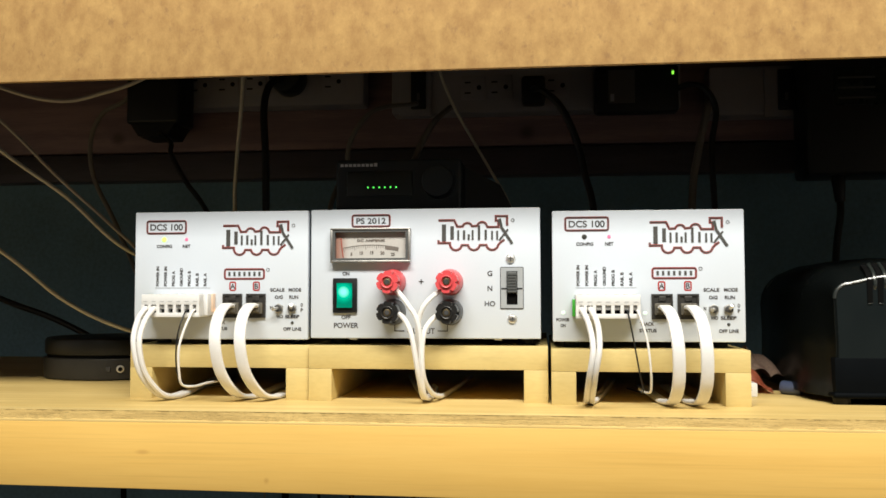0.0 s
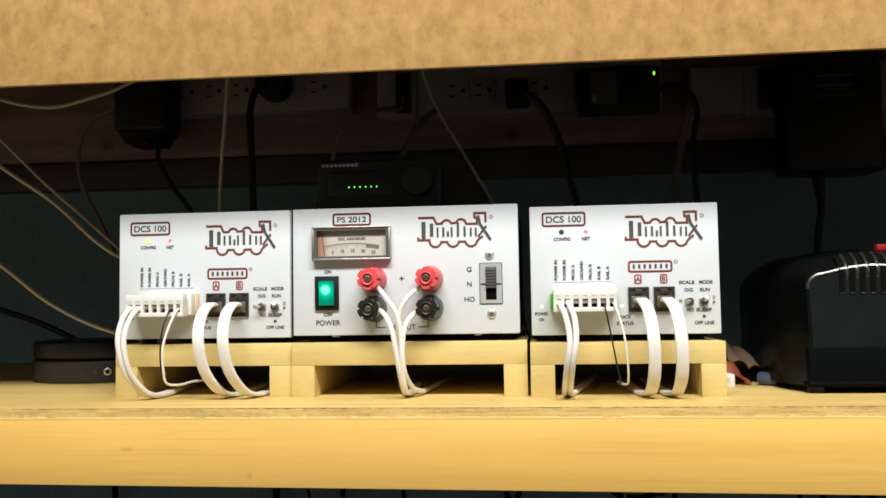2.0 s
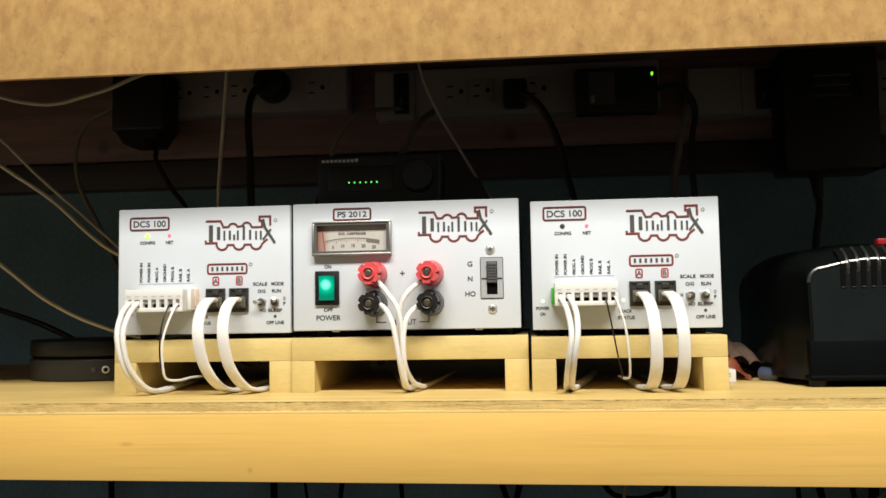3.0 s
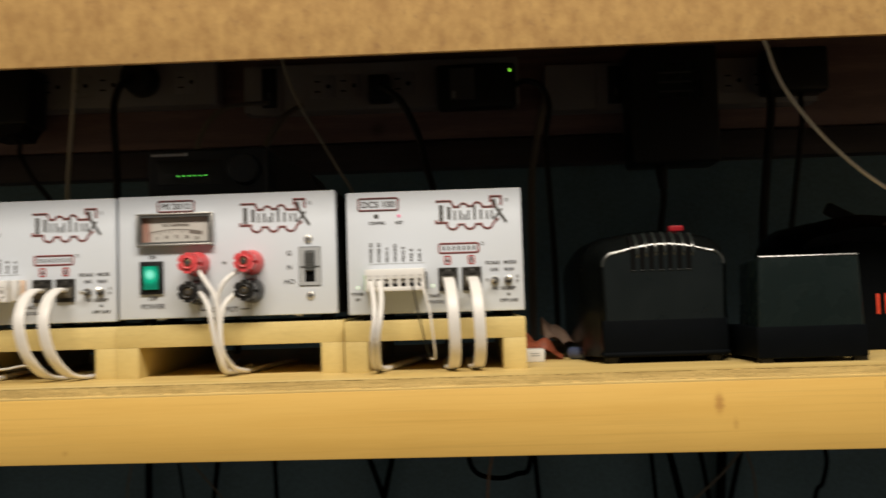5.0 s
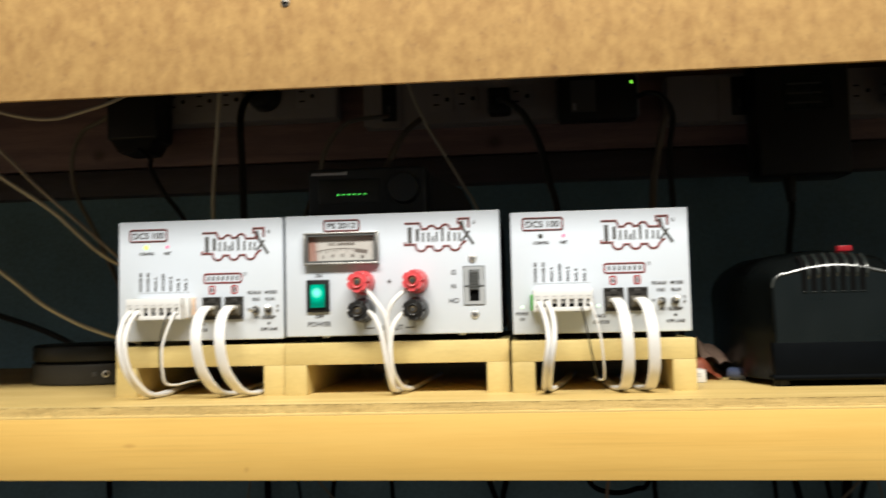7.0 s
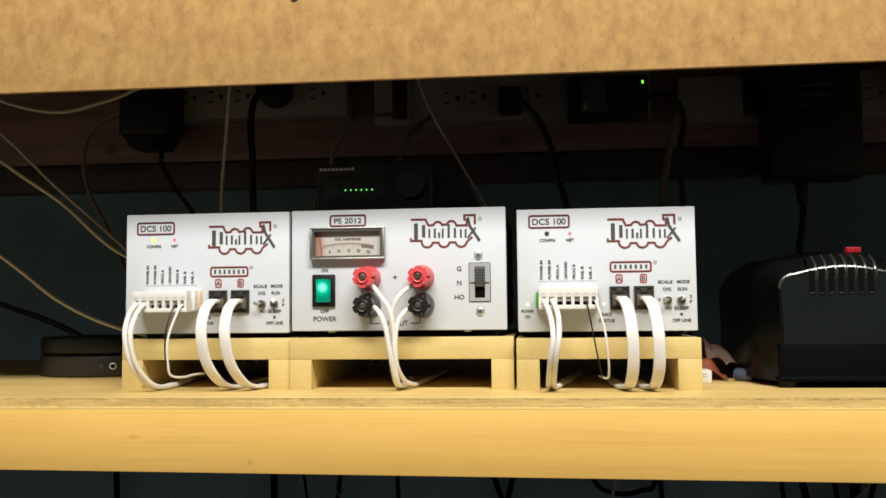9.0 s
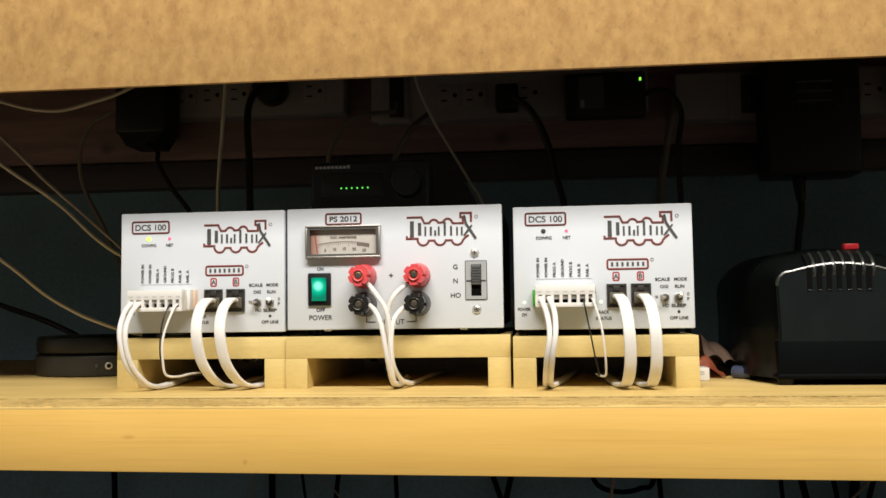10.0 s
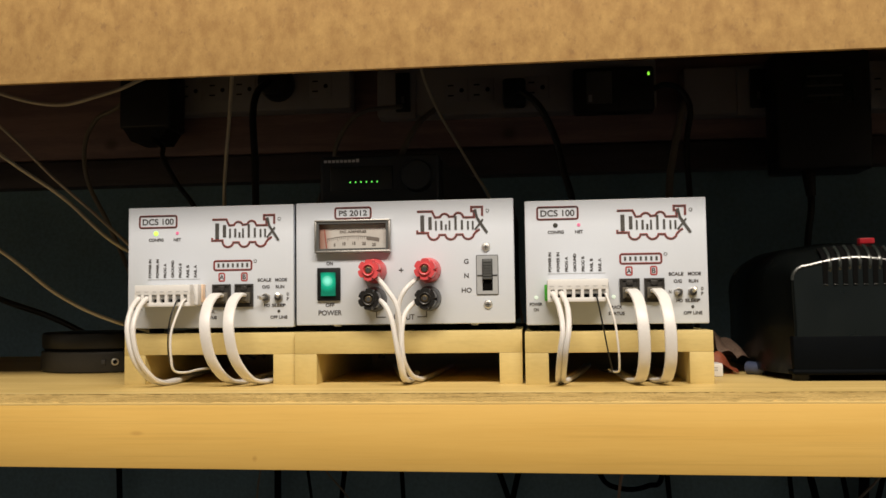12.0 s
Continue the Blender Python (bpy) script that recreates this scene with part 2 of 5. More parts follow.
# Lighter and shinier than the hood plastic, to bring out highlights on edges.
RIB = material("highlight_black_plastic", (0.016, 0.020, 0.019), rough=0.25, coat=0.3, vary=0.15, scale=50, fine=1800, bump=0.01, shine=1.0)
SATIN = material("satin_black_plastic", (0.006, 0.011, 0.011), rough=0.27, vary=0.15, scale=50, fine=1800, bump=0.05, shine=0.3)
RUBBER = material("black_rubber", (0.012, 0.012, 0.012), rough=0.8, vary=0.2)
GUNMETAL = material("gunmetal_plastic", (0.036, 0.034, 0.029), rough=0.45, vary=0.15, scale=60, shine=0.24)
RED = material("red_plastic", (0.62, 0.075, 0.085), rough=0.36, vary=0.08)
POST_BLACK = material("charcoal_post_plastic", (0.015, 0.0145, 0.014), rough=0.32, vary=0.15)
BEZEL = material("satin_steel", (0.42, 0.41, 0.39), rough=0.45, metal=1.0, vary=0.1)
STEEL = material("bright_steel", (0.74, 0.73, 0.70), rough=0.42, metal=1.0, vary=0.08)
GREYMETAL = material("dull_plated_metal", (0.24, 0.22, 0.20), rough=0.35, metal=1.0, vary=0.1)
BRASS = material("plated_brass", (0.45, 0.36, 0.22), rough=0.3, metal=1.0, vary=0.1)
GREYPL = material("grey_plastic", (0.34, 0.35, 0.36), rough=0.45, vary=0.06)
PALEGREY = material("pale_grey_plastic", (0.36, 0.38, 0.40), rough=0.4, vary=0.05)
SLIDER = material("slider_plastic", (0.085, 0.09, 0.09), rough=0.4, vary=0.08)
MIDGREY = material("dark_grey_plastic", (0.05, 0.05, 0.05), rough=0.45, vary=0.1)
JACK = material("jack_housing", (0.028, 0.026, 0.024), rough=0.4, vary=0.15)
CLEAR = material("clear_plug_plastic", (0.12, 0.11, 0.09), rough=0.2, vary=0.1)
STRIP = material("beige_strip_plastic", (0.20, 0.195, 0.21), rough=0.5, vary=0.06)
SLOT = material("slot_black", (0.003, 0.003, 0.003), rough=0.8, vary=0.1, shine=0.05)
DIAL = material("meter_card", (0.48, 0.465, 0.44), rough=0.5, vary=0.05)


def tint_end(m, x0, x1, colour):
    """Fade a colour in towards one end of a card, as a painted reflection."""
    nt, link = m.node_tree, m.node_tree.links.new
    bsdf = nt.nodes["Principled BSDF"]
    source = bsdf.inputs["Base Color"].links[0].from_socket
    co, sep, fall, mix = nt.nodes.new("ShaderNodeTexCoord"), nt.nodes.new("ShaderNodeSeparateXYZ"), nt.nodes.new("ShaderNodeMapRange"), nt.nodes.new("ShaderNodeMix")
    link(co.outputs["Object"], sep.inputs[0])
    fall.interpolation_type = "SMOOTHSTEP"
    fall.inputs[1].default_value, fall.inputs[2].default_value, fall.inputs[3].default_value, fall.inputs[4].default_value = x0, x1, 0.9, 0.0
    link(sep.outputs[0], fall.inputs[0])
    mix.data_type = "RGBA"
    link(fall.outputs[0], mix.inputs[0])
    link(source, mix.inputs[6])
    mix.inputs[7].default_value = (*colour, 1)
    link(mix.outputs[2], bsdf.inputs["Base Color"])


# The reddish reflection at the dial's left end is put into the card colour.
tint_end(DIAL, 0.0170, 0.0262, (0.27, 0.115, 0.075))
DIAL_INK = material("meter_ink", (0.15, 0.13, 0.115), rough=0.6, vary=0.1)
DIAL_RED = material("meter_red", (0.30, 0.075, 0.05), rough=0.5, vary=0.1)
CIRCUIT = material("green_header", (0.06, 0.40, 0.04), rough=0.4, vary=0.1)
# Translucent flange plastic; the amber LED's glow is put into its base colour.
FLANGE = material("amber_lit_plastic", (0.86, 0.64, 0.47), rough=0.4, vary=0.05)
PAPER = material("brown_paper", (0.27, 0.185, 0.14), rough=0.7, vary=0.3, scale=90)
ORANGE = material("orange_wrapper", (0.46, 0.13, 0.065), rough=0.5, vary=0.2, scale=90)
BLUE = material("blue_plastic", (0.05, 0.065, 0.12), rough=0.4, vary=0.1)
SIGN_RED = material("red_print", (0.85, 0.07, 0.03), rough=0.5, vary=0.05)
GREEN_SWITCH = lamp_lens("green_switch_lens", (0.0222, -0.0035, 0.0295), 0.0085)
LED_LIME = glowing("lime_led", (0.55, 1.0, 0.08), 2.2)
LED_PINK = glowing("pink_red_led", (1.0, 0.12, 0.30), 1.2)
LED_GREEN = glowing("green_led", (0.15, 1.0, 0.12), 1.6)
LED_CHARGE = glowing("yellow_green_led", (0.30, 1.0, 0.06), 1.5)
LED_WHITE = glowing("pale_green_led", (0.85, 1.0, 0.75), 1.3)
LED_AMBER = glowing("amber_led", (1.0, 0.50, 0.26), 5.0)
LED_OFF = material("unlit_led", (0.05, 0.05, 0.045), rough=0.3, vary=0.1)
RED_LAMP = glowing("red_lamp", (1.0, 0.04, 0.05), 0.06, (0.42, 0.02, 0.03))
BADGE = material("pale_badge_print", (0.55, 0.55, 0.56), rough=0.4, vary=0.05)
AMP = material("satin_black_paint", (0.020, 0.024, 0.027), rough=0.4, vary=0.15, scale=60, shine=0.3)
DIM_CORD = material("dull_white_sheath", (0.32, 0.29, 0.26), rough=0.5, vary=0.12, scale=60, fine=400)
WINDOW = material("display_window", (0.007, 0.010, 0.009), rough=0.35, vary=0.1, bump=0.0)

# ---- builders ----


def box(bm, x0, x1, y0, y1, z0, z1, r=0.0, seg=2):
    made = bmesh.ops.create_cube(bm, size=1.0)["verts"]
    for v in made:
        v.co = Vector((x0 + (v.co.x + 0.5) * (x1 - x0), y0 + (v.co.y + 0.5) * (y1 - y0), z0 + (v.co.z + 0.5) * (z1 - z0)))
    if r:
        edges = list({e for v in made for e in v.link_edges})
        bmesh.ops.bevel(bm, geom=edges, offset=r, segments=seg, profile=0.5, affect="EDGES", clamp_overlap=True)
    return bm


def rod(bm, a, b, r, n=20, r2=None, bevel=0.0):
    a, b = Vector(a), Vector(b)
    way = b - a
    m = Matrix.Translation((a + b) / 2) @ way.to_track_quat("Z", "Y").to_matrix().to_4x4()
    made = bmesh.ops.create_cone(bm, cap_ends=True, segments=n, radius1=r, radius2=r if r2 is None else r2, depth=way.length, matrix=m)["verts"]
    if bevel:
        caps = [e for e in {e for v in made for e in v.link_edges} if any(len(f.verts) > 4 for f in e.link_faces)]
        bmesh.ops.bevel(bm, geom=caps, offset=bevel, segments=2, profile=0.5, affect="EDGES", clamp_overlap=True)
    return bm


def smooth_path(pts, steps=8):
    p = [Vector(q) for q in pts]
    p = [2 * p[0] - p[1]] + p + [2 * p[-1] - p[-2]]
    out = []
    for i in range(1, len(p) - 2):
        for k in range(steps):
            t = k / steps
            out.append(0.5 * (2 * p[i] + (p[i + 1] - p[i - 1]) * t + (2 * p[i - 1] - 5 * p[i] + 4 * p[i + 1] - p[i + 2]) * t * t
                              + (3 * p[i] - p[i - 1] - 3 * p[i + 1] + p[i + 2]) * t ** 3))
    return out + [p[-2]]


def sweep(bm, path, profile, side=(1, 0, 0)):
    """Carries a closed outline (u, v) along a path; side gives the way of u where it can be kept."""
    side, rings, last = Vector(side), [], None
    for i, q in enumerate(path):
        way = (path[min(i + 1, len(path) - 1)] - path[max(i - 1, 0)]).normalized()
        u = side - way * side.dot(way)
        if u.length < 0.15:
            u = last if last is not None else way.orthogonal()
            u = u - way * u.dot(way)
        u.normalize()
        last = u
        v = way.cross(u)
        rings.append([bm.verts.new(q + u * a + v * b) for a, b in profile])
    n = len(profile)
    for r0, r1 in zip(rings, rings[1:]):
        for k in range(n):
            bm.faces.new((r0[k], r0[(k + 1) % n], r1[(k + 1) % n], r1[k]))
    bm.faces.new(rings[0][::-1])
    bm.faces.new(rings[-1])
    return bm


def circle(r, n=10):
    return [(r * math.cos(2 * math.pi * k / n), r * math.sin(2 * math.pi * k / n)) for k in range(n)]


def oblong(w, t, n=5):
    """A flat cable's outline: round ends."""
    out = []
    for s in (1, -1):
        for k in range(n):
            a = s * math.pi / 2 * (2 * k / (n - 1) - 1) if s > 0 else math.pi / 2 + math.pi * k / (n - 1)
            out.append((s * 0 + (w / 2 - t / 2) * s + t / 2 * math.cos(a), t / 2 * math.sin(a)))
    return out


def link_mesh(name, bm, mat, smooth=True):
    bmesh.ops.recalc_face_normals(bm, faces=bm.faces)
    me = bpy.data.meshes.new(name)
    bm.to_mesh(me)
    bm.free()
    me.materials.append(mat)
    if smooth:
        me.shade_smooth()
        me.set_sharp_from_angle(angle=radians(38))
    return new(name, me)


def part(name, bm, mat, parent, label=""):
    ob = link_mesh(name, bm, mat)
    ob.parent = parent
    return tagged(ob, label)


def thing(name, place, label, category, group="", kind=""):
    ob = new(name)
    ob.empty_display_size = 0.02
    ob.location = place
    return tagged(ob, label, category, group, kind)


def single(name, bm, mat, label, category, group="", kind=""):
    return tagged(link_mesh(name, bm, mat), label, category, group, kind)


def B():
    return bmesh.new()


LETTERS = {}


def lettering(text, x, z, height, parent, mat=None, width=None, y=-0.00025, upright=False, name="lettering"):
    """Printed words centred at (x, z) on a face that looks along -y."""
    key = (text, round(height, 5), width, upright)
    if key not in LETTERS:
        cu = bpy.data.curves.new("lettering", "FONT")
        cu.body, cu.align_x, cu.align_y, cu.offset = text, "CENTER", "CENTER", 0.016 if height > 0.0027 else 0.030
        tmp = new("lettering", cu)
        bpy.context.view_layer.update()
        me = bpy.data.meshes.new_from_object(tmp.evaluated_get(bpy.context.evaluated_depsgraph_get()))
        bpy.data.objects.remove(tmp)
        xs, ys = [v.co.x for v in me.vertices], [v.co.y for v in me.vertices]
        cx, cy = (min(xs) + max(xs)) / 2, (min(ys) + max(ys)) / 2
        s = height / (max(ys) - min(ys))
        sx = width / (max(xs) - min(xs)) if width else s
        for v in me.vertices:
            a, b = (v.co.x - cx) * sx, (v.co.y - cy) * s
            v.co = (-b, 0, a) if upright else (a, 0, b)
        me.materials.clear()
        me.materials.append(mat or INK)
        LETTERS[key] = me
    ob = new(name, LETTERS[key])
    ob.location = (x, y, z)
    ob.parent = parent
    return ob


def frame_print(x0, x1, z0, z1, w, parent, mat, y, name="printed_frame", r=0.0012):
    """A printed outline with rounded corners."""
    pts = []
    for cx, cz, a0 in ((x1 - r, z1 - r, 0), (x0 + r, z1 - r, 90), (x0 + r, z0 + r, 180), (x1 - r, z0 + r, 270)):
        for k in range(4):
            a = radians(a0 + 30 * k)
            pts.append((cx, cz, math.cos(a), math.sin(a)))
    bm = B()
    inner = [bm.verts.new((cx + (r - w / 2) * c, y, cz + (r - w / 2) * s)) for cx, cz, c, s in pts]
    outer = [bm.verts.new((cx + (r + w / 2) * c, y, cz + (r + w / 2) * s)) for cx, cz, c, s in pts]
    n = len(pts)
    for k in range(n):
        bm.faces.new((inner[k], outer[k], outer[(k + 1) % n], inner[(k + 1) % n]))
    return part(name, bm, mat, parent)


def flat_stripe(bm, pts, w, y):
    """A flat mitred stripe in the plane y."""
    q = [Vector((a, 0, b)) for a, b in pts]
    left, right = [], []
    for i, p in enumerate(q):
        d0 = (p - q[i - 1]).normalized() if i else None
        d1 = (q[i + 1] - p).normalized() if i + 1 < len(q) else None
        d = ((d0 or d1) + (d1 or d0))
        d = d.normalized() if d.length > 1e-6 else (d0 or d1)
        nrm = Vector((-d.z, 0, d.x))
        c = max(0.5, abs(nrm.dot(Vector((-(d1 or d0).z, 0, (d1 or d0).x)))))
        left.append(bm.verts.new((p.x + nrm.x * w / 2 / c, y, p.z + nrm.z * w / 2 / c)))
        right.append(bm.verts.new((p.x - nrm.x * w / 2 / c, y, p.z - nrm.z * w / 2 / c)))
    for i in range(len(q) - 1):
        bm.faces.new((left[i], left[i + 1], right[i + 1], right[i]))


def arc(cx, cz, r, a0, a1, n=9):
    return [(cx + r * math.cos(radians(a0 + (a1 - a0) * k / (n - 1))), cz + r * math.sin(radians(a0 + (a1 - a0) * k / (n - 1)))) for k in range(n)]


def emblem(x, z, parent):
    """The maker's emblem as plain shapes: a scalloped two-tone outline round dark bars."""
    top = [(0, 0.0198), (0.0100, 0.0198), (0.0120, 0.0157)] + arc(0.0184, 0.0148, 0.0032, 160, 20) + arc(0.0277, 0.0154, 0.0031, 165, 15) \
        + [(0.0312, 0.0153), (0.0380, 0.0153), (0.0380, 0.0193), (0.0364, 0.0193), (0.0364, 0.0221), (0.0435, 0.0221), (0.0435, 0.0160)]
    low = [(0, 0.0073), (0, 0.0054), (0.0073, 0.0054)] + arc(0.0111, 0.0046, 0.0038, 190, 350) + arc(0.0225, 0.0046, 0.0038, 190, 350) \
        + arc(0.0341, 0.0046, 0.0038, 190, 350) + [(0.0392, 0.0054), (0.0418, 0.0073)]
    for w, mat, y in ((0.0015, LOGO_RED, -0.0002), (0.0007, LOGO_INK, -0.0004)):
        bm = B()
        for pts in (top, low):
            flat_stripe(bm, [(x + a, z + b) for a, b in pts], w, y)
        part("emblem_outline", bm, mat, parent)
    bars = ((0.0022, 0.0048, 0.0066, 0.0172), (0.0076, 0.0098, 0.0078, 0.0160), (0.0120, 0.0132, 0.0073, 0.0134), (0.0156, 0.0170, 0.0075, 0.0134), (0.0186, 0.0199, 0.0073, 0.0108),
            (0.0211, 0.0223, 0.0073, 0.0134), (0.0250, 0.0265, 0.0073, 0.0164), (0.0293, 0.0307, 0.0073, 0.0136), (0.0334, 0.0346, 0.0073, 0.0128), (0.0366, 0.0378, 0.0073, 0.0128))
    for a, b, c, d in bars:
        part("emblem_bar", box(B(), x + a, x + b, -0.00045, 0, z + c, z + d), LOGO_INK, parent)
    bm = B()
    flat_stripe(bm, [(x + 0.0388, z + 0.0205), (x + 0.0400, z + 0.0150), (x + 0.0466, z + 0.0048)], 0.0017, -0.0005)
    part("emblem_bar", bm, LOGO_INK, parent)
    bm = B()
    flat_stripe(bm, [(x + 0.0440, z + 0.0138), (x + 0.0386, z + 0.0070)], 0.0012, -0.00055)
    part("emblem_bar", bm, LOGO_INK, parent)
    bm = B()
    flat_stripe(bm, arc(x + 0.0470, z + 0.0195, 0.0010, 0, 360, 13), 0.0003, -0.0003)
    part("mark_ring", bm, INK, parent)


def cable(name, pts, r, mat, label, category="cable", group="", steps=8, n=9, of=None):
    if of:
        ob = part(name, sweep(B(), smooth_path([Vector(p) - of.location for p in pts], steps), circle(r, n), side=(0.83, 0.21, 0.5)), mat, of, label)
        return ob
    return single(name, sweep(B(), smooth_path(pts, steps), circle(r, n), side=(0.83, 0.21, 0.5)), mat, label, category, group)


# ---- structure ----
def slab(name, x0, x1, y0, y1, z0, z1, mat, label, category, r=0.0):
    return single(name, box(B(), x0, x1, y0, y1, z0, z1, r), mat, label, category, kind="structure")


slab("floor", -1.2, 1.6, -2.3, 0.62, -0.1, 0, FLOOR, "brown carpeted room floor", "floor")
slab("ceiling", -1.2, 1.6, -2.3, 0.62, 2.4, 2.5, ROOM, "plain beige room ceiling", "ceiling")
slab("wall_back", -1.2, 1.6, 0.49, 0.62, 0, 2.4, TEAL, "dark teal painted wall behind the shelf", "wall")
slab("wall_left", -1.3, -1.2, -2.3, 0.62, 0, 2.4, ROOM, "plain beige room wall", "wall")
slab("wall_right", 1.6, 1.7, -2.3, 0.62, 0, 2.4, ROOM, "plain beige room wall", "wall")
slab("wall_front", -1.3, 1.7, -2.4, -2.3, 0, 2.4, ROOM, "plain beige room wall", "wall")
slab("deck", -1.2, 1.6, -0.056, 0.49, 1.262, 1.29, DECK, "dark wooden underside of the deck above the shelf", "deck")
slab("fascia", -1.2, 1.6, -0.068, -0.0645, 1.0935, 1.34, FIBRE, "tan pressed fibreboard fascia above the shelf", "fascia", 0.0004)
slab("wall_plank", -1.2, 1.6, 0.458, 0.489, 1.138, 1.26, PLANK, "reddish brown stained plank screwed to the back wall", "plank", 0.001)
slab("wall_band_lower", -1.2, 1.6, 0.462, 0.4892, 1.104, 1.136, DARK_BAND, "near-black band below the stained plank", "plank", 0.001)
shelf = thing("shelf", (0, 0, 0), "pine shelf with a thin plywood top", "shelf", kind="structure")
part("glue_line", box(B(), -1.2, 1.6, -0.0606, 0.36, 0.8931, 0.8996), GLUE, shelf, "dark glue line")


def rough_edge(x0, x1, step):
    """The sawn plywood core: a long strip with a ragged, splintered front."""
    bm, rng, rings = B(), random.Random(8), []
    n = int((x1 - x0) / step)
    for i in range(n + 1):
        x = x0 + (x1 - x0) * i / n
        top = 0.8994 + 0.0002 * noise.noise(Vector((x * 38, 3, 1))) + rng.uniform(-0.00025, 0.0003)
        low = 0.8942 + 0.0005 * max(0.0, noise.noise(Vector((x * 22, 7, 1)))) + rng.uniform(0, 0.0001)
        y = -0.0615 + rng.uniform(-0.0002, 0.0003)
        rings.append([bm.verts.new(p) for p in ((x, -0.0604, low), (x, y, low), (x, y + rng.uniform(-0.0003, 0.0004), (low + top) / 2), (x, y, top), (x, -0.0604, top))])
    for a, b in zip(rings, rings[1:]):
        for k in range(4):
            bm.faces.new((a[k], b[k], b[k + 1], a[k + 1]))
    return bm


part("pale_veneer", box(B(), -1.2, 1.6, -0.06165, -0.0600, 0.8929, 0.8945, 0.0002), PALE_PLY, shelf, "pale lowest veneer")
part("plywood_core", rough_edge(-1.2, 1.6, 0.0022), PLY_EDGE, shelf, "rough layered plywood edge")
part("plywood_face", box(B(), -1.2, 1.6, -0.0615, 0.36, 0.8996, 0.9000), PLY_TOP, shelf)
bm = box(B(), -1.2, 1.6, -0.0618, -0.0235, 0.8540, 0.8930, 0.0005)
for v in bm.verts:
    if v.co.z < 0.87:
        v.co.z -= 0.0062 * (v.co.x - 0.05)
part("front_board", bm, BOARD, shelf, "pine front board with small brown knots")


def fascia_screw(x, z):
    t = thing("screw", (x, -0.068, z), "dark cross-head screw in the fibreboard fascia", "screw")
    part("head", rod(B(), (0, 0.001, 0), (0, -0.0006, 0), 0.0031, 20, 0.0026, bevel=0.0002), GREYMETAL, t)
    bm = B()
    box(bm, -0.0019, 0.0019, -0.00085, -0.0004, -0.0004, 0.0004)
    box(bm, -0.0004, 0.0004, -0.00088, -0.0004, -0.0019, 0.0019)
    part("cross_slot", bm, SLOT, t)


fascia_screw(0.0205, 1.1470)


# ---- risers under the boxes ----
def riser(x0, x1, depth, top=0.0345, front=-0.003):
    t = thing("wooden_riser", ((x0 + x1) / 2, front, 0.9), "pale pine riser with two legs standing on the shelf", "riser", "risers on the shelf")
    w = (x1 - x0) / 2
    part("top_board", box(B(), -w, w, 0, depth, 0.0201, top, 0.0003), RISER_WOOD, t)
    part("leg", box(B(), -w, -w + 0.0148, 0.0000, depth, 0, 0.0200, 0.0002), RISER_WOOD, t)
    part("leg", box(B(), w - 0.0148, w, 0.0000, depth, 0, 0.0200, 0.0002), RISER_WOOD, t)
    return t


riser(-0.1192, -0.0003, 0.20)
riser(0.0005, 0.1512, 0.20, front=-0.006)
riser(0.1532, 0.2705, 0.20, 0.0333, front=-0.014)


# ---- command stations ----
def jack(x0, z0, parent):
    w, h = 0.0128, 0.0155
    bm = B()
    box(bm, x0, x0 + 0.0013, -0.0016, 0.008, z0, z0 + h)
    box(bm, x0 + w - 0.0013, x0 + w, -0.0016, 0.008, z0, z0 + h)
    box(bm, x0 + 0.0013, x0 + w - 0.0013, -0.0016, 0.008, z0, z0 + 0.0022)
    box(bm, x0 + 0.0013, x0 + w - 0.0013, -0.0016, 0.008, z0 + h - 0.0013, z0 + h)
    box(bm, x0 + 0.0013, x0 + w - 0.0013, 0.006, 0.008, z0 + 0.0022, z0 + h - 0.0013)
    sock = part("jack_socket", bm, JACK, parent, "black phone jack socket")
    part("socket_back", box(B(), x0 + 0.0010, x0 + w - 0.0010, -0.0008, -0.0003, z0 + 0.0018, z0 + h - 0.0010), JACK, sock)
    part("latch_slot", box(B(), x0 + 0.0042, x0 + w - 0.0042, -0.0017, 0.004, z0 + h - 0.0044, z0 + h - 0.0014, 0.0003), JACK, sock)
    plug = part("plug", box(B(), x0 + 0.0016, x0 + w - 0.0016, -0.0040, 0.005, z0 + 0.0025, z0 + 0.0098, 0.0005), CLEAR, sock, "clear phone plug")
    part("collar", box(B(), x0 + 0.0026, x0 + w - 0.0026, -0.0062, -0.004, z0 + 0.0036, z0 + 0.0086, 0.0005), CLEAR, sock)
    return sock


def toggle(x, z, lean, parent):
    bm = B()
    rod(bm, (x, 0.0005, z), (x, -0.0018, z), 0.0031, 6, bevel=0.0003)
    nut = part("toggle_switch", bm, BEZEL, parent, "steel toggle switch")
    part("bushing", rod(B(), (x, -0.0018, z), (x, -0.0034, z), 0.0023, 16, bevel=0.0003), MIDGREY, nut)
    part("bat", rod(B(), (x, -0.003, z), (x + lean[0], -0.0072, z + lean[1]), 0.0009, 12, 0.0014, bevel=0.0003), STEEL, nut)


